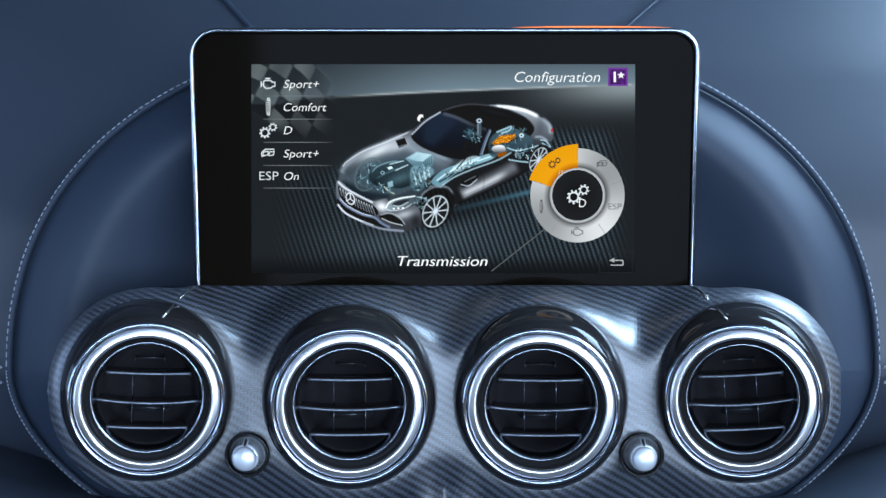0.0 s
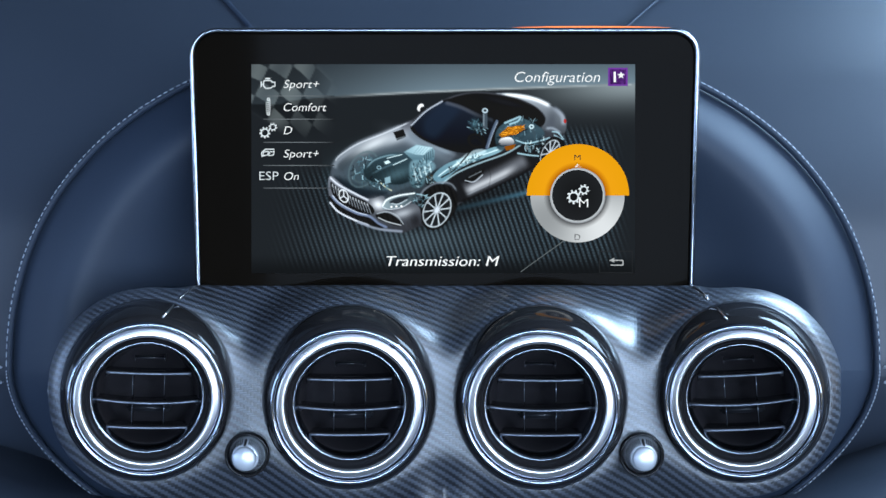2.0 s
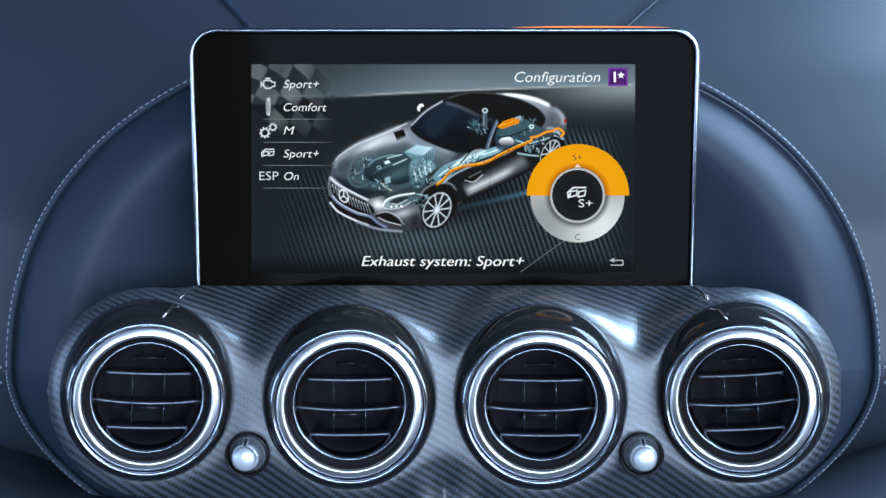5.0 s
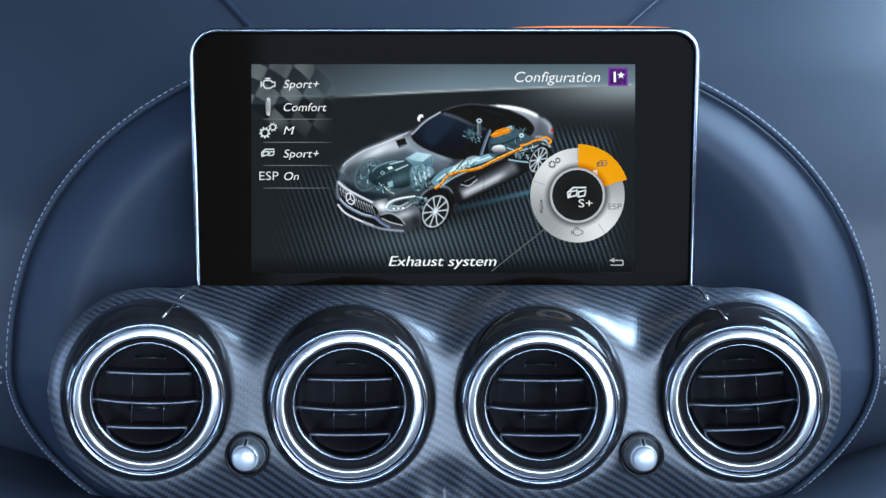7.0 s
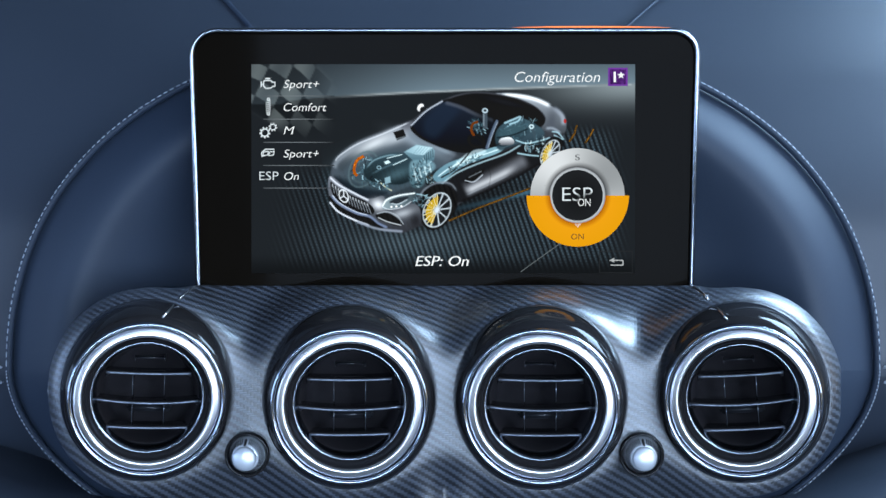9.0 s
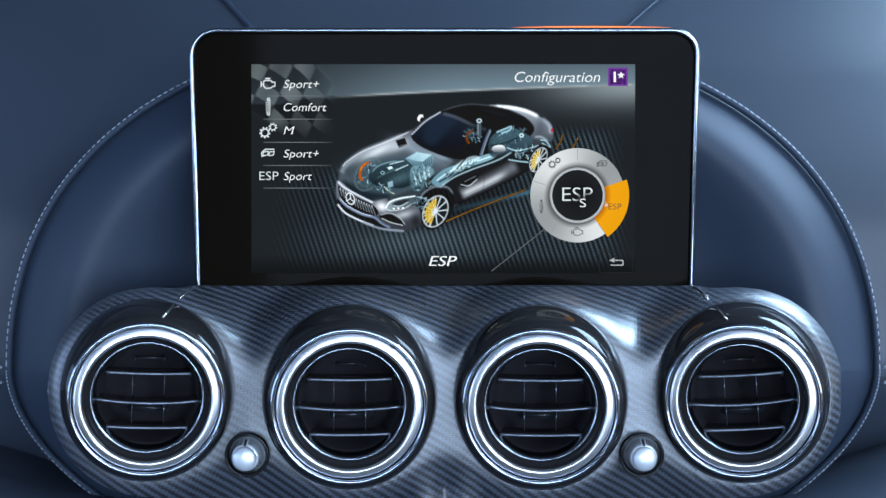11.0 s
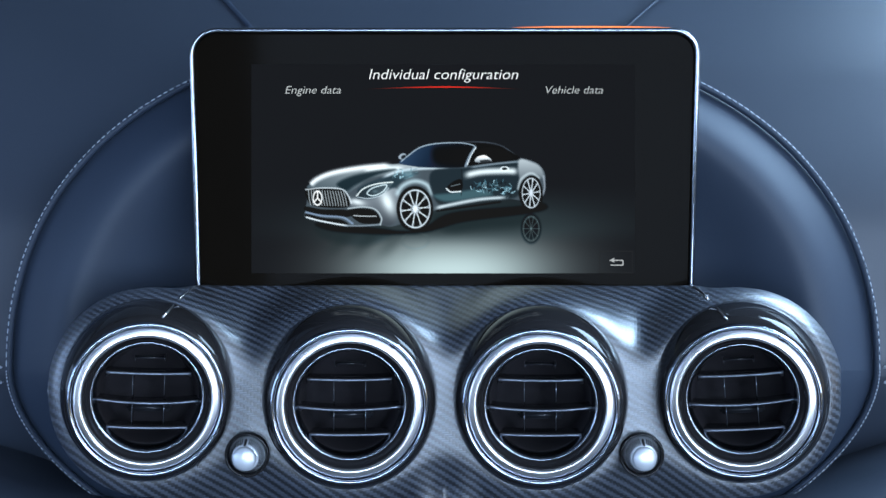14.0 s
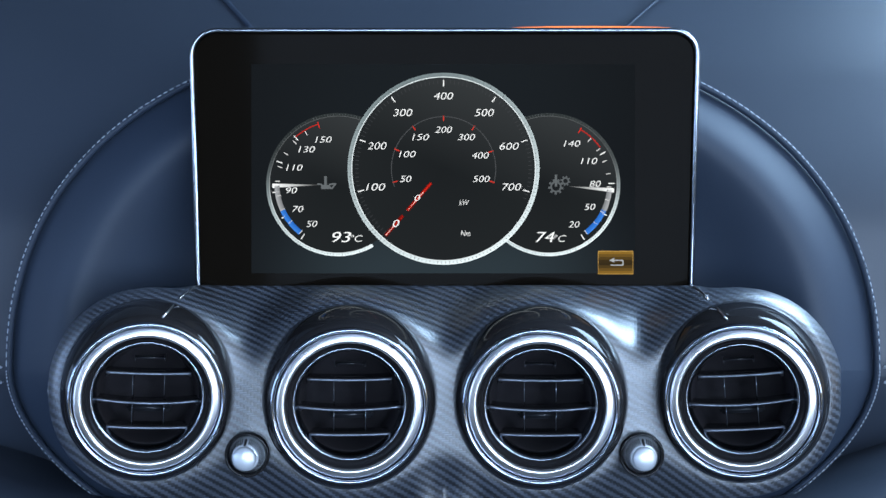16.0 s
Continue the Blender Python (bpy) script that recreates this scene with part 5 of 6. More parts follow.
    b.oval(954.5, 309, 5.0, 5.0, (0.84, 0.87, 0.90), 1, 0, 0.70, 0.15)
    for t in (-1.57, 0.52, 2.62):
        b.stroke(((954.5, 309), (954.5 + 4.2 * math.cos(t), 309 + 4.2 * math.sin(t))), 1.1, (0.82, 0.85, 0.88), 0.6, 0.9)
    b.stroke(((926, 298), (952, 298)), 1.8, (0.16, 0.18, 0.21), 0.9, 0.8)
    # roof and panes
    b.fill(((716, 291), (733, 274), (751, 261), (776, 255.5), (822, 255), (860, 258), (890, 266), (925, 282), (892, 289), (830, 292), (764, 292)), (0.05, 0.054, 0.062), 1.0)
    b.stroke(((756, 259.5), (776, 256), (822, 255.5), (860, 258.5), (890, 266.5)), 2.0, (0.27, 0.29, 0.32), 1.3, 0.8, 0.1)
    b.fill(((722, 288), (750, 264), (776, 262), (772, 288)), (0.075, 0.095, 0.13), 1.4, 0.95, True, to=(0.03, 0.04, 0.055))
    b.fill(((838, 287), (862, 276), (886, 270), (914, 281), (880, 289)), (0.05, 0.07, 0.11), 1.6, 0.95, to=(0.19, 0.24, 0.31))
    b.stroke(((716, 291), (732, 274.5), (749, 261)), 2.4, (0.70, 0.73, 0.76), 1.0, 0.95)
    b.oval(706, 283, 9, 7, (0.66, 0.69, 0.71), 1, 0.3, soft=0.15)
    b.oval(708, 281, 6, 4, (0.30, 0.33, 0.36), 0.9, 0.3, soft=0.3)
    b.fill(((654, 310), (668, 307), (676, 314), (668, 322), (658, 320)), (0.06, 0.07, 0.08), 1.2)
    b.stroke(((656, 318), (668, 322), (678, 316)), 1.8, (0.82, 0.84, 0.85), 0.9, 0.85)
    # machinery
    b.glow(722, 320, 40, 18, (0.15, 0.20, 0.22), 0.75 * glint, 8)
    b.rods(31, 110, 718, 322, 38, 17, 15, (PALE_ICE, ICE, TEAL, DEEP, ICE), 9, 1.9)
    for p in (((690, 336), (706, 322), (730, 314), (752, 300)), ((712, 344), (730, 332), (744, 312), (762, 308)), ((730, 340), (748, 332), (764, 316))):
        b.stroke(p, 3.4, TEAL, 1.2, 0.8)
        b.stroke(p, 1.6, PALE_ICE, 0.9, 0.85)
    b.stroke(((676, 346), (704, 347), (744, 347)), 4, (0.72, 0.80, 0.80), 1.6, 0.8)
    b.rods(32, 46, 856, 351, 22, 12, 15, (PALE_ICE, ICE, TEAL, DEEP), 9, 2.0)
    b.stroke(((850, 366), (874, 356), (900, 342)), 5, (0.58, 0.70, 0.72), 1.6, 0.85)
    b.rods(33, 60, 912, 345, 32, 10, 5, (PALE_ICE, ICE, TEAL, DEEP), 8, 1.8)
    b.fill(((914, 354), (952, 350), (960, 354), (958, 360), (922, 365), (914, 361)), (0.52, 0.62, 0.64), 1.2, 0.9)
    for k in range(9):
        b.stroke(((918 + 4.6 * k, 354.5 - 0.5 * k), (918 + 4.6 * k, 363 - 0.5 * k)), 1.2, (0.86, 0.92, 0.92), 0.7, 0.8)
    for p in (((884, 372), (896, 364), (914, 366), (908, 374)), ((984, 362), (994, 352), (995, 360), (988, 368))):
        b.fill(p, (0.09, 0.10, 0.11), 1.0)
        b.stroke(p, 2.2, (0.84, 0.86, 0.87), 0.9, 0.95, closed=True)
    b.stroke(((882, 376), (910, 377), (950, 373), (984, 366)), 1.8, (0.66, 0.69, 0.71), 0.9, 0.8)
    # wheels
    b.fill(((758, 362), (764, 338), (780, 324), (798, 324), (812, 340), (816, 364), (808, 388), (790, 398), (770, 388)), (0.025, 0.03, 0.034), 2)
    b.wheel(788, 360, 21.5, 34, 0.0, 1.0, (0.08, 0.09, 0.095))
    b.fill(((613, 338), (619, 316), (630, 307), (641, 318), (645, 340), (638, 360), (626, 366), (616, 356)), (0.025, 0.03, 0.034), 1.6)
    b.wheel(629.5, 337, 13.5, 27, 0.0, 0.95, (0.08, 0.09, 0.095))
    return b.c


def painted(name, paint, home, frame_box, ground, tone=1.0, gain=1.0, step=1.05):
    """Sets a painting, made in its home box of plan units, into another: left, right, top and bottom."""
    x0, x1, y0, y1 = frame_box
    kx, ky = (x1 - x0) / (home[1] - home[0]), (y1 - y0) / (home[3] - home[2])
    wide, high = home[1] - home[0] + 24, min(home[3] - home[2] + 50, 481 - home[2])
    nx, ny = int(wide * kx / step), int(high * ky / step)
    u, v = np.meshgrid(np.linspace(home[0] - 12, home[0] - 12 + wide, nx + 1), np.linspace(home[2] - 8, home[2] - 8 + high, ny + 1))
    u, v = u.ravel(), v.ravel()
    x, y = x0 + (u - home[0]) * kx, y0 + (v - home[2]) * ky
    base = ground(x, y)
    cols = paint(u, v, base, tone)
    f = np.abs(cols - base).max(1) > 0.004
    lively = np.clip((cols - 0.30) * (1.18 if paint is see_through_car else 1.38) + 0.29, 0.035, 0.97)
    over = sm(np.abs(cols - base).max(1), 0.004, 0.10)[:, None]
    lively = 0.055 + 0.945 * lively
    cols = cols + (lively * gain * np.array((0.985, 1.01, 1.035)) - cols) * over
    i = (np.arange(ny)[:, None] * (nx + 1) + np.arange(nx)).ravel()
    faces = np.stack((i, i + nx + 1, i + nx + 2, i + 1), 1)
    faces = faces[f[faces].any(1)]
    used, faces = np.unique(faces, return_inverse=True)
    VIEWS[name] = (x0, y0, kx, ky)
    return glow(name, np.stack((x, y), 1)[used], faces.reshape(-1, 4), np.clip(cols, 0, 0.97)[used], 0.00045, label="picture of a silver roadster with parts shining through")


VIEWS = {}


def overlay(name, view, draw):
    """A lit mark laid over the painted car of a view."""
    x0, y0, kx, ky = VIEWS[view]
    ink = Ink()
    draw(ink)
    ink.p = [(x0 + (x - 597) * kx, y0 + (y - 183) * ky) for x, y in ink.p]
    return ink.done(name, 0.0007)


AMBERS = ((0.93, 0.64, 0.18), (0.78, 0.47, 0.08), (0.50, 0.30, 0.05), (0.88, 0.56, 0.12))


def gearbox_mark(ink):
    rng = random.Random(7)
    ink.poly([(870, 253), (884, 241), (903, 238), (913, 244), (898, 251), (875, 258)], (0.58, 0.36, 0.07))
    ink.poly([(879, 272), (898, 268), (894, 276), (882, 279)], (0.50, 0.28, 0.05))
    for _ in range(90):
        u, v = rng.random(), rng.random()
        x, y = 871 + 28 * u + 12 * v, 254 - 13 * v - 2 * u + rng.uniform(-1, 1)
        ink.line([(x, y), (x + rng.uniform(2, 5), y - rng.uniform(-1, 2))], rng.uniform(0.8, 1.8), rng.choice(AMBERS))


def exhaust_mark(ink):
    for o, w, col in ((0.8, 5.0, (0.62, 0.36, 0.05)), (-0.4, 3.2, (0.93, 0.62, 0.15)), (-1.2, 1.0, (0.98, 0.80, 0.42))):
        ink.line([(p[0], p[1] + o) for p in spline(((770, 333), (780, 326), (792, 312), (812, 304), (846, 298), (872, 285), (900, 272), (924, 262)), n=4)], w, col)
    ink.poly([(867, 240), (878, 231), (892, 226), (905, 228), (902, 235), (889, 239), (875, 244)], (0.80, 0.48, 0.07))
    for k in range(4):
        ink.line([(872 + 7 * k, 239 - 2.4 * k), (879 + 7 * k, 235 - 2.0 * k)], 1.4, (0.97, 0.74, 0.30))
    for p in (((921, 258), (934, 255), (946, 249), (958, 247)), ((956, 247), (966, 243), (975, 250), (970, 256))):
        ink.line(spline(p, n=5), 4.0, (0.80, 0.48, 0.07))
        ink.line(spline(p, n=5), 1.6, (0.95, 0.68, 0.22))


def brake_mark(x, y, rx, ry, skew):
    def draw(ink):
        n = 24
        pts = []
        for r in (0.30, 0.78):
            for t in np.linspace(1.7, 4.6, n):
                v = -ry * r * math.sin(t)
                pts.append((x + rx * r * math.cos(t) - skew * v, y + v))
        ink.add(pts, [(i, i + 1, n + i + 1, n + i) for i in range(n - 1)], (0.72, 0.60, 0.14))
        for k in range(-4, 5):
            t = math.pi + 0.33 * k
            v0, v1 = -ry * 0.2 * math.sin(t), -ry * 0.92 * math.sin(t)
            ink.line([(x + rx * 0.2 * math.cos(t) - skew * v0, y + v0), (x + rx * 0.92 * math.cos(t) - skew * v1, y + v1)], 1.3, (0.86, 0.84, 0.66))
    return draw


def pulse_mark(ink):
    ink.line(spline(((652, 288), (643, 293), (638, 302), (637, 313), (641, 319)), n=5), 4.6, (0.62, 0.31, 0.06))
    ink.line(spline(((650, 288), (642, 294), (637, 303)), n=5), 1.8, (0.86, 0.48, 0.12))


def cabin_pulse_mark(ink):
    ink.line(spline(((836, 232), (828, 236), (826, 246), (830, 254)), n=5), 4.0, (0.40, 0.20, 0.06))


def track_mark(*ends):
    return lambda ink: ink.line(ends, 3.6, (0.24, 0.18, 0.09)).line(ends, 1.6, (0.50, 0.34, 0.10))


MENU = ((0, 0.65), (3.0, 4.7), (6.57, 8.27), (10.8, 12.1))
ZOOM = ((0.65, 3.0), (4.7, 6.57), (8.27, 10.8))
shown(picture("race_backdrop", race_floor, 2.4, label="grey sky over a dark ribbed floor with a faint chequered flag"), (0, 12.1))
shown(picture("studio_backdrop", studio_floor, 4.0, label="dark studio with a pale lit floor"), (13.56, 14.17), (14.8, 15.72))
shown(picture("bright_backdrop", lambda x, y: studio_floor(x, y, 0.7), 4.0, label="dark studio with a wide pale lit floor"), (12.9, 13.56))
shown(picture("tilted_backdrop", tilted_floor, 4.0, label="dark studio with a broad pale floor"), (12.1, 12.9))
shown(picture("sweep_backdrop", sweep_floor, 2.8, label="pale studio floor with red light sweeps"), (14.17, 14.8))
shown(picture("gauge_backdrop", gauge_ground, 6.0, label="dark grey gauge page"), (15.72, 16))

ABOVE, AHEAD, BEHIND = (597, 978, 183, 412), (541, 966, 251, 408), (612, 997, 254, 396)
shown(painted("car_from_above", see_through_car, ABOVE, ABOVE, race_floor), *MENU)
shown(painted("car_enlarged", see_through_car, ABOVE, (583, 1001, 162, 413), race_floor), *ZOOM)
shown(painted("car_tilting", see_through_car, ABOVE, (586, 976, 194, 412), tilted_floor, 0.75, 1.08), (12.1, 12.64))
shown(painted("car_turning", see_through_car, ABOVE, (568, 975, 213, 414), tilted_floor, 0.5, 1.12), (12.64, 12.86))
bright_floor = lambda x, y: studio_floor(x, y, 0.7)
shown(painted("car_levelling", parked_car, AHEAD, (550, 966, 237, 415), bright_floor, 0.9), (12.86, 13.12))
shown(painted("car_from_front", parked_car, AHEAD, AHEAD, studio_floor), (13.12, 14.17), (14.8, 15.72))
shown(painted("car_from_rear", leaving_car, BEHIND, BEHIND, sweep_floor), (14.17, 14.8))
for view, spans in (("car_from_above", MENU), ("car_enlarged", ZOOM)):
    one, two, three = spans[0], spans[1], spans[2]
    gear_spans = ((0, 0.65), (3.0, 3.9)) if spans is MENU else ((0.65, 3.0),)
    pipe_spans = ((3.9, 4.7), (6.57, 7.4)) if spans is MENU else ((4.7, 6.57),)
    esp_spans = ((7.4, 8.27), (10.8, 12.1)) if spans is MENU else ((8.27, 10.8),)
    shown(overlay("gearbox_mark", view, gearbox_mark), *gear_spans)
    shown(overlay("exhaust_mark", view, exhaust_mark), *pipe_spans)
    for name, draw in (("brake_mark", brake_mark(770.5, 374.5, 22.5, 28.5, 0.22)), ("brake_mark", brake_mark(953, 283, 14.5, 22, 0.32)), ("pulse_mark", pulse_mark), ("pulse_mark", cabin_pulse_mark),
                       ("track_mark", track_mark((790, 392), (836, 372), (930, 336))), ("track_mark", track_mark((984, 264), (992, 252), (996, 238))), ("track_mark", track_mark((1010, 266), (1018, 254), (1023, 244)))):
        shown(overlay(name, view, draw), *esp_spans)

# ---- menu list ----
LIST_Z, IT, TAB = 0.00215, 0.22, (0.68, 0.71, 0.72)
LISTED = ((0, 13.42),)
rows = ((148, "engine", "Sport+", 502, 565), (189, "spring", "Comfort", 502, 578), (230, "gears", "", 0, 0), (271, "exhaust", "Sport+", 502, 565), (311, "ESP", "", 0, 0))
for y, icon, word, x0, x1 in rows:
    ink = Ink()
    if icon == "engine":
        ink.engine(475, y, 1.05, SOFT)
    elif icon == "spring":
        ink.spring(475, y, 0.95, SOFT)
    elif icon == "gears":
        ink.gears(474, y + 2, 1.05, SOFT)
    elif icon == "exhaust":
        ink.exhaust(475, y + 1, 0.95, SOFT)
    else:
        ink.text("ESP", 459, 493, y + 8, 15, SOFT)
    shown(ink.done("menu_icon", LIST_Z), *LISTED)
    if word:
        shown(Ink().text(word, x0, x1, y + 8, 14, WHITE, IT).done("menu_word", LIST_Z), *LISTED)
    n = 12
    xs = np.linspace(466, 592, n)
    fade = np.sin(np.linspace(0.15, 1, n) * math.pi) ** 0.5
    pts = [(x, y + 21.5) for x in xs] + [(x, y + 22.9) for x in xs]
    ink = Ink().add(pts, [(i, i + 1, n + i + 1, n + i) for i in range(n - 1)], [(0.09 + 0.32 * f, 0.10 + 0.34 * f, 0.11 + 0.35 * f) for f in fade] * 2)
    shown(ink.done("menu_divider", LIST_Z - 0.0001), *LISTED)
shown(Ink().text("D", 502, 517, 238, 14, WHITE, IT).done("menu_word", LIST_Z), (0, 3.0))
shown(Ink().text("M", 502, 521, 238, 14, WHITE, IT).done("menu_word", LIST_Z), (3.0, 13.42))
shown(Ink().text("On", 503, 529, 319, 14, WHITE, IT).done("menu_word", LIST_Z), (0, 10.8))
shown(Ink().text("Sport", 502, 552, 319, 14, WHITE, IT).done("menu_word", LIST_Z), (10.8, 13.42))

# ---- heading and foot lines ----
shown(Ink().text("Configuration", 911, 1062, 145.5, 18, WHITE, IT).done("page_heading", LIST_Z), (0, 12.1))
ink = Ink().poly([(1076, 120), (1111, 120), (1111, 152.5), (1076, 152.5)], (0.40, 0.20, 0.56)).poly([(1079, 123), (1108, 123), (1108, 149.5), (1079, 149.5)], (0.20, 0.09, 0.30))
badge = ink.done("profile_badge", LIST_Z - 0.0001)
ink = Ink().line([(1088, 128), (1088, 145)], 4, WHITE)
star = [(1099 + (7.0 if i % 2 == 0 else 2.9) * math.sin(i * math.pi / 5), 133.5 - (7.0 if i % 2 == 0 else 2.9) * math.cos(i * math.pi / 5)) for i in range(10)]
for i in range(10):
    ink.poly([(1099, 133.5), star[i], star[(i + 1) % 10]], WHITE)
ink.done("badge_mark", LIST_Z + 0.0001, badge)
shown(badge, (0, 12.1))


def foot(word, x0, x1, *spans):
    shown(Ink().text(word, x0, x1, 471, 17.5, WHITE, IT).done("foot_line", LIST_Z), *spans)


foot("Transmission", 704, 862, (0, 0.65), (2.97, 3.94))
foot("Transmission: D", 687, 880, (0.65, 1.63))
foot("Transmission: M", 684, 883, (1.63, 2.97))
foot("Exhaust system", 688, 878, (3.94, 4.7), (6.57, 7.43))
foot("Exhaust system: Sport+", 640, 927, (4.7, 6.57))
foot("ESP", 759, 808, (7.43, 8.27), (10.8, 12.1))
foot("ESP: On", 735, 829, (8.27, 9.9))
foot("ESP: Sport", 718, 848, (9.9, 10.8))
arrow = Ink().line([(1084, 461), (1102.5, 461), (1102.5, 469.5), (1081, 469.5)], 2.0, (0.62, 0.64, 0.65)).poly([(1078, 461), (1087, 456.5), (1087, 465.5)], (0.62, 0.64, 0.65))
shown(arrow.done("back_arrow", LIST_Z), (0, 16))
shown(Ink().line([(1061, 445), (1119, 445), (1119, 483), (1061, 483)], 1.2, (0.135, 0.145, 0.155), True).done("back_outline", LIST_Z - 0.0003), (0, 15.68))
ink = Ink()
for k in range(8):
    f = k / 8
    ink.poly([(1059, 445 + 40 * f), (1120, 445 + 40 * f), (1120, 450 + 40 * f), (1059, 450 + 40 * f)], (0.17 + 0.42 * abs(f - 0.45) ** 1.2 * 2, 0.14 + 0.30 * abs(f - 0.45) ** 1.2 * 2, 0.09 + 0.12 * abs(f - 0.45)))
shown(ink.line([(1059, 445), (1120, 445), (1120, 485), (1059, 485)], 1.4, (0.72, 0.57, 0.30), True).done("back_button", LIST_Z - 0.0002), (15.68, 16))

# ---- selector dial ----
DX, DY = 1022, 346
SILVER = lambda t: tuple(np.array((0.66, 0.68, 0.69)) + 0.13 * math.cos(2 * (t - 2.2)) * np.ones(3))
DIALED = ((0, 13.47),)


def dial_base(x, y):
    ink = Ink().ring(x, y, 60, 83.5, SILVER, SILVER, 96).ring(x, y, 49.5, 60, (0.24, 0.25, 0.26), SILVER, 72)
    ink.ring(x, y, 45, 49.5, (0.72, 0.75, 0.77), (0.50, 0.52, 0.54), 72)
    ink.ring(x, y, 0.2, 45, (0.07, 0.075, 0.08), (0.11, 0.12, 0.13), 64)
    return ink


dial = dial_base(DX, DY).done("selector_dial", 0.0018, label="brushed silver selector ring round a black hub")
shown(dial, *DIALED)
dim = lambda t: tuple(np.array(SILVER(t)) * 0.42)
ghost = Ink().ring(DX, DY, 80.5, 83.5, dim, dim, 96).ring(DX, DY, 46, 49.5, (0.25, 0.26, 0.27), n=72)
shown(ghost.done("fading_dial", 0.0018, label="selector ring fading to thin grey outlines"), (13.47, 13.56))
ghost = Ink().sector(DX, DY, 62, 91, -54, 18, (0.40, 0.26, 0.09), n=40).text("ESP", 995, 1030, 356, 22, (0.30, 0.31, 0.32)).text("S", 1026, 1037, 367, 14, (0.66, 0.68, 0.70))
shown(ghost.done("fading_segment", 0.00188, label="dim orange segment"), (13.47, 13.56))
shown(Ink().line([(870, 480), (965, 405)], 1.6, (0.33, 0.36, 0.37)).done("dial_leader", 0.0006), *MENU)
shown(Ink().line([(922, 481), (1015, 414)], 1.6, (0.33, 0.36, 0.37)).done("dial_leader", 0.0006), *ZOOM)
LIT, LIT_IN = (0.85, 0.58, 0.07), (0.64, 0.35, 0.03)


def wedge(name, start, end):
    """An orange selection that turns about the dial's centre."""
    ink = Ink().sector(0, 0, 60, 91, start, end, LIT, (0.83, 0.57, 0.05), 40).sector(0, 0, 49, 60, start, end, LIT_IN, LIT, 40)
    mid = radians((start + end) / 2)
    c, s = math.cos(mid), -math.sin(mid)
    tip = [(c * 57, s * 57), (c * 50 - s * 6, s * 50 + c * 6), (c * 50 + s * 6, s * 50 - c * 6)]
    ink.poly(tip, (0.85, 0.87, 0.88))
    ink.p = [(x + 784, y + 299) for x, y in ink.p]
    return ink.done(name, 0.00188, label="orange lit segment")


menu_wedge = wedge("selected_segment", -36, 36)
half_wedge = wedge("selected_half", -90, 90)
WEDGE_TURNS = ((0, 126), (3.9, 54), (7.43, -18), (13.47, -18))
HALF_TURNS = ((0, 270), (1.63, 90), (7.5, 270), (9.9, 90))

ink = Ink()
for k in range(5):
    t = radians(90 + 72 * k)
    ink.line([(DX + 62 * math.cos(t), DY - 62 * math.sin(t)), (DX + 82 * math.cos(t), DY - 82 * math.sin(t))], 0.9, (0.50, 0.52, 0.54))
INKED = (0.15, 0.16, 0.17)
DIAL_SPANS = MENU[:3] + ((10.8, 13.47),)
shown(ink.done("dial_divider", 0.00195), *DIAL_SPANS)
shown(Ink().gears(981, 289, 0.75, INKED).done("dial_icon", 0.00195), *DIAL_SPANS)
shown(Ink().engine(1022, 410, 0.85, (0.34, 0.36, 0.37)).done("dial_icon", 0.00195), *DIAL_SPANS)
shown(Ink().exhaust(1066, 291, 0.75, (0.30, 0.32, 0.33)).done("dial_icon", 0.00195), *DIAL_SPANS)
shown(Ink().spring(958, 366, 0.72, (0.25, 0.26, 0.28)).done("dial_icon", 0.00195), *DIAL_SPANS)
shown(Ink().text("ESP", 1077, 1100, 371, 10.5, (0.22, 0.23, 0.24)).done("dial_icon", 0.00195), *DIAL_SPANS)


def dial_letter(word, y, wide, *spans):
    shown(Ink().text(word, DX - wide / 2, DX + wide / 2, y, 10, INKED).done("dial_letter", 0.00195), *spans)


dial_letter("M", 284, 11, (0.65, 3.0))
dial_letter("D", 425, 10, (0.65, 3.0))
dial_letter("S+", 284, 16, (4.7, 6.57))
dial_letter("C", 425, 9, (4.7, 6.57))
dial_letter("S", 284, 8, (8.27, 10.8))
dial_letter("ON", 424, 22, (8.27, 10.8))
shown(Ink().gears(1022, 345, 1.32, SOFT).done("hub_icon", 0.00195), (0, 3.9))
shown(Ink().text("D", 1025, 1037, 367, 15, WHITE).done("hub_letter", 0.00202), (0, 1.63))
shown(Ink().text("M", 1025, 1041, 367, 15, WHITE).done("hub_letter", 0.00202), (1.63, 3.9))
shown(Ink().exhaust(1022, 343, 1.35, SOFT).done("hub_icon", 0.00195), (3.9, 7.4))
shown(Ink().text("S+", 1024, 1049, 367, 14, WHITE).done("hub_letter", 0.00202), (3.9, 7.4))
ink = Ink().text("ESP", 995, 1049, 356, 24, SOFT)
ink.c = [tuple(np.array(SOFT) * (0.12 + 0.88 * (1 - smoothstep((x - 1014) / 16) * smoothstep((y - 338) / 12)))) for x, y in ink.p]
shown(ink.done("hub_icon", 0.00195), (7.4, 13.47))
shown(Ink().text("ON", 1023, 1045, 365, 13, WHITE).done("hub_letter", 0.00202), (7.4, 9.9))
shown(Ink().text("S", 1026, 1037, 367, 15, WHITE).done("hub_letter", 0.00202), (9.9, 13.47))

# ---- data pages ----
SLIDES = {}


def heading(word, x0, x1, base, cap, slides, *spans, col=WHITE):
    ob = shown(Ink().text(word, x0, x1, base, cap, col, IT).done("page_tab", LIST_Z), *spans)
    SLIDES[ob] = slides


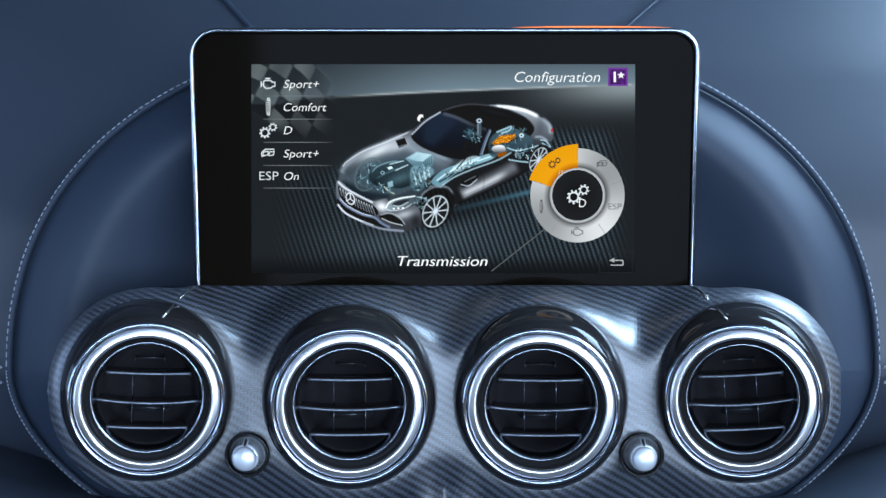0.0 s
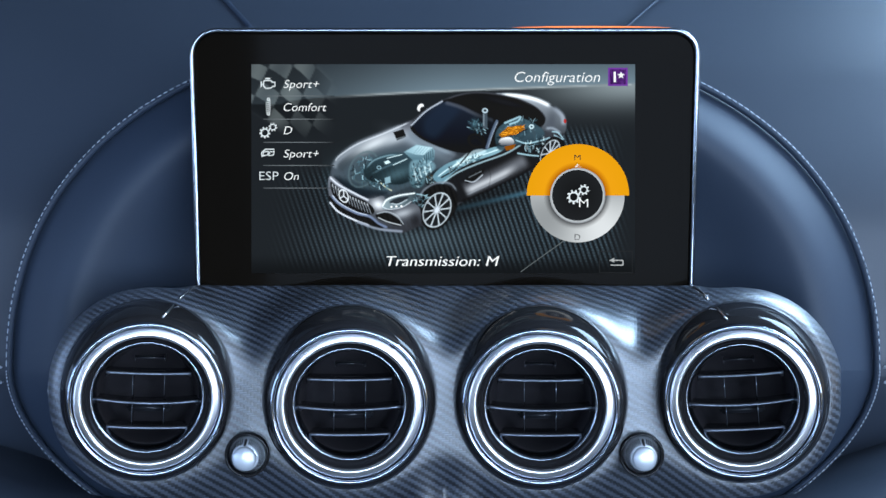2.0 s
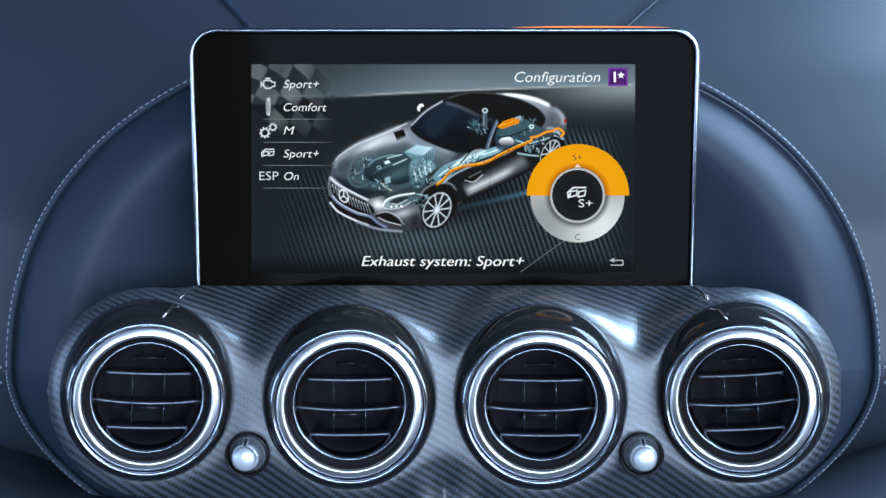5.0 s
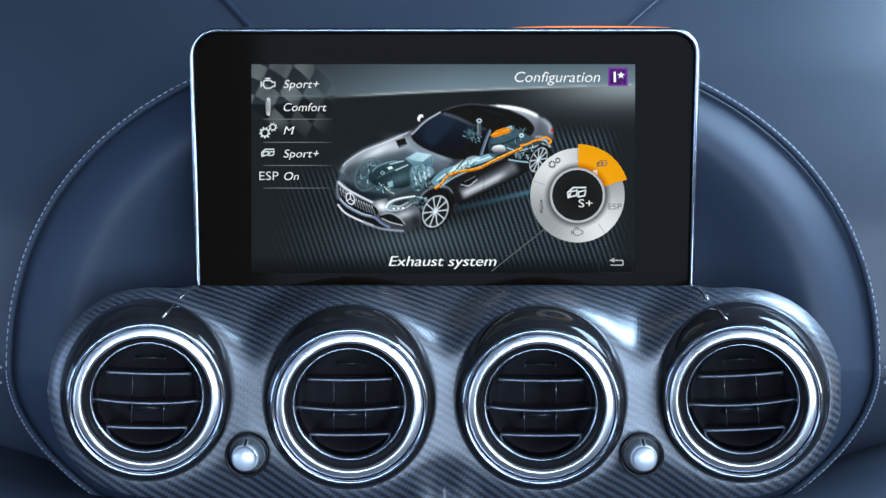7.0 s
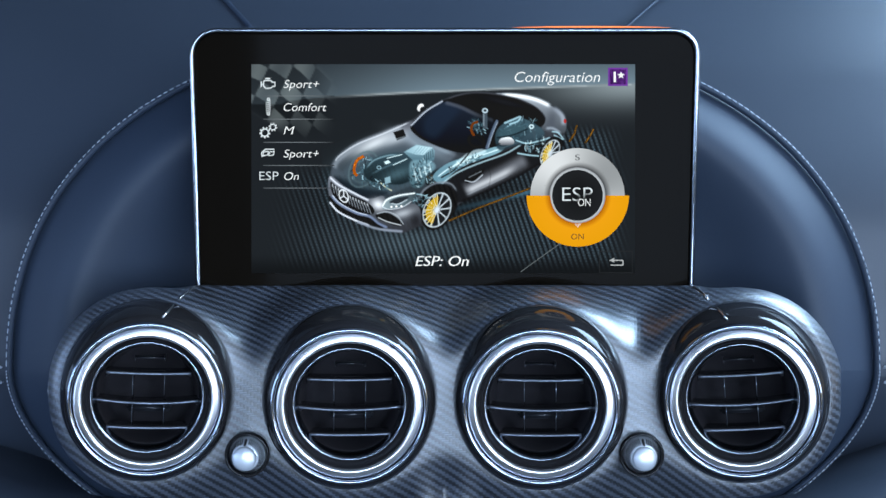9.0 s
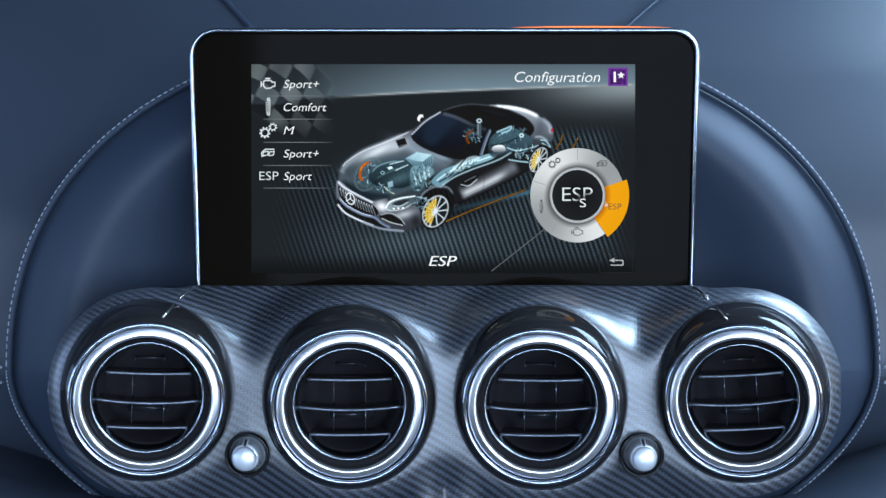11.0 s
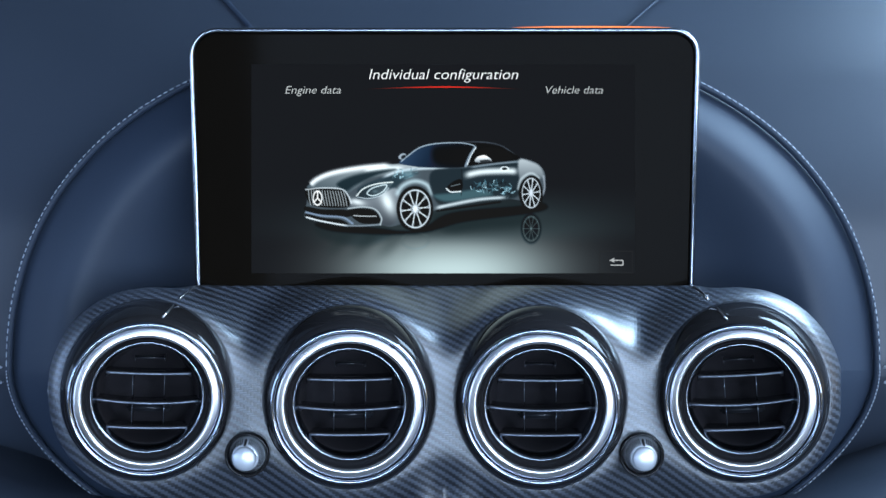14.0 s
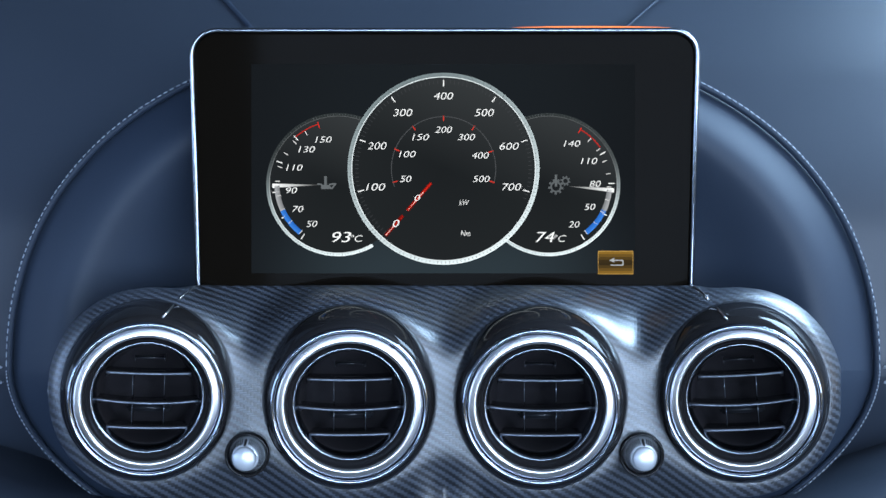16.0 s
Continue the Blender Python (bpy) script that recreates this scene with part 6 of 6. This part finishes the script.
heading("Individual configuration", 653, 917, 140.5, 18, ((14.0, 0), (14.1, -132)), (13.42, 14.17))
heading("Engine data", 505, 603, 166, 13.5, (), (13.42, 14.05), col=TAB)
heading("Vehicle data", 966, 1067, 166, 13.5, (), (13.42, 14.17), col=TAB)
heading("Vehicle data", 720, 859, 140, 17.5, ((14.17, 74), (14.3, 18), (14.6, 0), (14.75, 0), (14.8, -60)), (14.17, 14.85))
heading("Individual configur...", 470, 638, 166, 13.5, ((14.17, 12), (14.5, 0)), (14.17, 14.8), col=TAB)
heading("Engine data", 965, 1063, 167, 13.5, ((14.17, -6), (14.5, 0)), (14.17, 14.85), col=TAB)
heading("Engine data", 719, 851, 140.5, 17.5, ((14.85, 118), (15.0, 40), (15.3, 0)), (14.85, 15.74))
heading("Vehicle data", 504, 607, 166, 13.5, ((14.85, 30), (15.0, 8), (15.3, 0)), (14.85, 15.72), col=TAB)
heading("Individual configur...", 930, 1099, 166, 13.5, ((14.85, 8), (15.0, 4), (15.3, 0)), (14.85, 15.72), col=TAB)
n = 24
xs = np.linspace(645, 925, n)
f = np.sin(np.linspace(0, 1, n) * math.pi)
pts = [(x, 158 - 3 * g - 1.8 * g) for x, g in zip(xs, f)] + [(x, 158.4 - 3 * g) for x, g in zip(xs, f)]
line = Ink().add(pts, [(i, i + 1, n + i + 1, n + i) for i in range(n - 1)], [(0.10 + 0.72 * g ** 1.5, 0.07 + 0.10 * g, 0.07 + 0.06 * g) for g in f] * 2)
shown(line.done("red_underline", LIST_Z), (13.42, 15.74))

# ---- gauges ----
PALE, RED, BLUE = (0.92, 0.93, 0.93), (0.80, 0.16, 0.12), (0.13, 0.36, 0.68)


def gauge(name, x, y, r, z, arms, span=(0, 360)):
    """A round dial: dark face and a bright rim, with lettering and ticks drawn by arms."""
    dim = lambda t: 1.0 if r > 150 or r < 70 else (0.38 + 0.62 * smoothstep((0.55 - math.sin(t)) / 1.1))  # the outer dials fade towards the top
    rim_col = lambda t: tuple((np.array((0.60, 0.65, 0.66)) + 0.20 * math.cos(t + 1.2) * np.ones(3)) * dim(t))
    lip_col = lambda t: tuple(np.array((0.84, 0.88, 0.89)) * dim(t))
    ink = Ink().ring(x, y, 0.2, r * 0.935, (0.10, 0.112, 0.12), lambda t: tuple(np.array((0.115, 0.128, 0.135)) + 0.07 * max(0.0, math.sin(t + 0.4))), 72)
    ink.sector(x, y, r * 0.935, r * 0.944, span[0], span[1], lip_col, None, 96).sector(x, y, r * 0.944, r * 0.982, span[0], span[1], rim_col, lambda t: tuple(np.array(rim_col(t)) * 1.12), 96)
    for k in range(150 if r > 100 else 60):
        a = math.tau * k / (150 if r > 100 else 60)
        if span[0] <= math.degrees(a) <= span[1]:
            c, s = math.cos(a), -math.sin(a)
            ink.line([(x + r * 0.948 * c, y + r * 0.948 * s), (x + r * 0.972 * c, y + r * 0.972 * s)], r * 0.006, (0.36, 0.38, 0.39))
    face = ink.done(name, z, label="dark gauge face with a bright ribbed rim")
    ink = Ink()
    ink.words = []
    arms(ink, x, y, r)
    ink.done("gauge_scale", z + 0.00008, face)
    for s, tx, ty, cap, col in ink.words:
        w = cap * 0.90 * len(s)
        Ink().text(s, tx - w / 2, tx + w / 2, ty + cap / 2, cap, col, IT).done("numeral" if s.isdigit() else "unit_sign", z + 0.0001, face)
    return face


def label_at(ink, s, x, y, cap, col=PALE):
    ink.words.append((s, x, y, cap, col))


def tick(ink, x, y, deg, r0, r1, width, col):
    c, s = math.cos(radians(deg)), -math.sin(radians(deg))
    ink.line([(x + r0 * c, y + r0 * s), (x + r1 * c, y + r1 * s)], width, col)


def power_face(live):
    def arms(ink, x, y, r):
        outer = ("0", "100", "200", "300", "400", "500", "600", "700") if not live else ("0", "100", "200", "300", "400", "500", "700", "900")
        angles = (229, 195, 161, 126, 90, 54, 19, -15)
        reach = (0.74, 0.72, 0.72, 0.71, 0.745, 0.71, 0.71, 0.72)
        for s, a, q in zip(outer, angles, reach):
            c, d = math.cos(radians(a)), -math.sin(radians(a))
            label_at(ink, s, x + q * r * c, y + q * r * d, r * 0.073)
            if s != "0":
                tick(ink, x, y, a, r * 0.845, r * 0.905, r * 0.011, PALE)
        for s, a in zip(("0", "50", "100", "150", "200", "300", "400", "500"), (228, 195, 158, 126, 90, 54, 20, -15)):
            c, d = math.cos(radians(a)), -math.sin(radians(a))
            label_at(ink, s, x + 0.40 * r * c, y + 0.40 * r * d, r * 0.064)
            if s != "0":
                tick(ink, x, y, a, r * 0.49, r * 0.54, r * 0.012, (0.75, 0.2, 0.16))
        ink.sector(x, y, r * 0.530, r * 0.538, -15, 200, (0.27, 0.28, 0.29), None, 60)
        for k in range(90):
            tick(ink, x, y, -20 + 250 * k / 90, r * 0.87, r * 0.905, r * 0.006, (0.22, 0.23, 0.24))
        if live:
            ink.sector(x, y, r * 0.84, r * 0.90, 54, 229, (0.62, 0.14, 0.10), (0.85, 0.22, 0.16), 60)
            ink.sector(x, y, r * 0.47, r * 0.53, 120, 229, (0.62, 0.14, 0.10), (0.85, 0.22, 0.16), 40)
            tick(ink, x, y, 54, r * 0.66, r * 0.92, r * 0.02, PALE)
            tick(ink, x, y, 126, r * 0.3, r * 0.55, r * 0.02, PALE)
            label_at(ink, "150", x + r * 0.02, y + r * 0.38, r * 0.13)
            label_at(ink, "kW", x + r * 0.30, y + r * 0.36, r * 0.07)
            label_at(ink, "500", x - r * 0.06, y + r * 0.73, r * 0.15)
            label_at(ink, "Nm", x + r * 0.25, y + r * 0.72, r * 0.07)
        else:
            label_at(ink, "kW", x + r * 0.21, y + r * 0.345, r * 0.055)
            label_at(ink, "Nm", x + r * 0.225, y + r * 0.66, r * 0.055)
            for r0, r1 in ((0.20, 0.56), (0.64, 0.90)):
                for w, col, d in ((0.034, (0.40, 0.05, 0.04), 0), (0.020, (0.72, 0.14, 0.10), 0), (0.008, (0.95, 0.80, 0.76), 0.0)):
                    tick(ink, x, y, 229, r * (r0 + (0.12 if w < 0.01 else 0)), r * r1, r * w, col)
    return arms


def heat_face(words, value, side, needle):
    """A temperature dial: words with their angles, seen on the outer side of the cluster."""
    def arms(ink, x, y, r):
        for s, a in words:
            c, d = math.cos(radians(a)), -math.sin(radians(a))
            label_at(ink, s, x + 0.64 * r * c, y + 0.65 * r * d, r * 0.084)
            tick(ink, x, y, a, r * 0.82, r * 0.90, r * 0.013, PALE if a not in (words[-1][1],) else RED)
        start = 232 if side < 0 else -52
        stop = 205 if side < 0 else -25
        ink.sector(x, y, r * 0.80, r * 0.87, min(start, stop), max(start, stop), BLUE, (0.22, 0.48, 0.82), 20)
        lo, hi = sorted((stop, needle))
        ink.sector(x, y, r * 0.80, r * 0.87, lo, hi, (0.42, 0.43, 0.44), (0.62, 0.63, 0.64), 20)
        for k in range(9):
            tick(ink, x, y, start + (words[-1][1] - start) * k / 9, r * 0.80, r * 0.86, r * 0.012, (0.8, 0.8, 0.8))
        lo, hi = sorted((words[-1][1], words[-1][1] + (24 if side < 0 else -24)))
        ink.sector(x, y, r * 0.865, r * 0.878, lo, hi, (0.55, 0.12, 0.10), RED, 16)
        c, d = math.cos(radians(needle)), -math.sin(radians(needle))
        ink.add([(x + r * 0.25 * c, y + r * 0.25 * d), (x + r * 0.9 * c, y + r * 0.9 * d - r * 0.03), (x + r * 0.9 * c, y + r * 0.9 * d + r * 0.03)], [(0, 1, 2)], [(0.12, 0.12, 0.12), PALE, PALE])
        label_at(ink, value, x + (0.05 if side < 0 else -0.05) * r, y + r * 0.72, r * 0.14)
        label_at(ink, "°C", x + (0.26 if side < 0 else 0.16) * r, y + r * 0.74, r * 0.09)
        if side < 0:
            grey = (0.36, 0.38, 0.39)
            ink.line([(x - r * 0.28, y - r * 0.01), (x - r * 0.22, y), (x - r * 0.22, y + r * 0.05), (x - r * 0.08, y + r * 0.05), (x - r * 0.03, y - r * 0.01), (x - r * 0.06, y - r * 0.01), (x - r * 0.12, y + 0.0)], r * 0.022, grey)
            ink.poly([(x - r * 0.22, y + r * 0.005), (x - r * 0.12, y + r * 0.005), (x - r * 0.08, y + r * 0.05), (x - r * 0.22, y + r * 0.05)], grey)
            ink.line([(x - r * 0.17, y + r * 0.01), (x - r * 0.17, y - r * 0.11)], r * 0.035, grey)
        else:
            ink.gear(x + r * 0.10, y + r * 0.03, r * 0.10, (0.33, 0.35, 0.36), width=0.24).gear(x + r * 0.23, y - r * 0.05, r * 0.065, (0.33, 0.35, 0.36), 8)
            ink.line([(x + r * 0.10, y + r * 0.02), (x + r * 0.10, y - r * 0.13)], r * 0.032, (0.36, 0.38, 0.39))
    return arms


OIL = (("50", 236), ("70", 211), ("90", 187), ("110", 159), ("130", 132), ("150", 108))
GEAR = (("20", -57), ("50", -28), ("80", 1), ("110", 30), ("140", 60))
FULL, SMALL = ((15.70, 16),), ((14.82, 15.72),)
shown(gauge("gauge", 598, 327, 129, 0.0010, heat_face(OIL, "93", -1, 181), (60, 300)), *FULL)
shown(gauge("gauge", 971, 327, 129, 0.0010, heat_face(GEAR, "74", 1, -5), (0, 360)), *FULL)
shown(gauge("gauge", 785, 299, 173, 0.0014, power_face(False)), *FULL)
shown(gauge("gauge", 871, 381, 43, 0.0016, heat_face(OIL, "95", -1, 181)), *SMALL)
shown(gauge("gauge", 1003, 381, 43, 0.0016, heat_face(GEAR, "80", 1, 0)), *SMALL)
shown(gauge("gauge", 938, 371, 61, 0.0019, power_face(True)), *SMALL)


# ---- what moves ----
def motions():
    step = 1 / FPS

    def rows_for(spans):
        """(seconds, on or off) rows over the whole clip."""
        rows = [(0.0, any(s <= 0 < e for s, e in spans))]
        for s, e in spans:
            for t, state in ((s, True), (e, False)):
                if 0 < t < 16 and not any(abs(t - q) < 1e-6 for pair in spans for q in pair if q is not t and q == t and pair != (s, e)):
                    rows += [(t - step, not state), (t, state)]
        rows.append((16.0, rows[-1][1]))
        return rows

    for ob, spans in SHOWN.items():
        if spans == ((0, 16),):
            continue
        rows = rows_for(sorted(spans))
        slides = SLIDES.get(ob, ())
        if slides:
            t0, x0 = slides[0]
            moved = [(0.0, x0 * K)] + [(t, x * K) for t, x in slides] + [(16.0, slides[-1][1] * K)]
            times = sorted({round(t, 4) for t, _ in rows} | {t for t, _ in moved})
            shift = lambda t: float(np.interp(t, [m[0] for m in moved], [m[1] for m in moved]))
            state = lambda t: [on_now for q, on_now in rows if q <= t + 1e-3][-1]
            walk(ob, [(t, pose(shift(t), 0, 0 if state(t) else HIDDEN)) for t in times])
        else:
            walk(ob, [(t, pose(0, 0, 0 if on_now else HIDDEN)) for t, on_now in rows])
    hub = Vector((*on(DX, DY), 0)) - Vector((*on(784, 299), 0))

    def turning(ob, turns, spans):
        rows = rows_for(sorted(spans))
        keys, last = [], None
        for t, a in turns:
            if last is not None and a != last:
                for k in range(1, 4):
                    keys.append((t - 0.10 + k * 0.0334, last + (a - last) * k / 3))
            else:
                keys.append((t, a))
            if last is not None and a != last:
                keys.insert(-3, (t - 0.10, last))
            last = a
        keys.append((16.0, last))
        angle = lambda t: float(np.interp(t, [k[0] for k in keys], [k[1] for k in keys]))
        times = sorted({round(t, 4) for t, _ in rows} | {round(t, 4) for t, _ in keys})
        state = lambda t: [on_now for q, on_now in rows if q <= t + 1e-3][-1]
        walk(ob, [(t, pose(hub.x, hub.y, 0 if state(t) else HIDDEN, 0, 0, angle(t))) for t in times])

    turning(menu_wedge, WEDGE_TURNS, MENU[:3] + ((10.8, 13.47),))
    turning(half_wedge, HALF_TURNS, ZOOM)


motions()
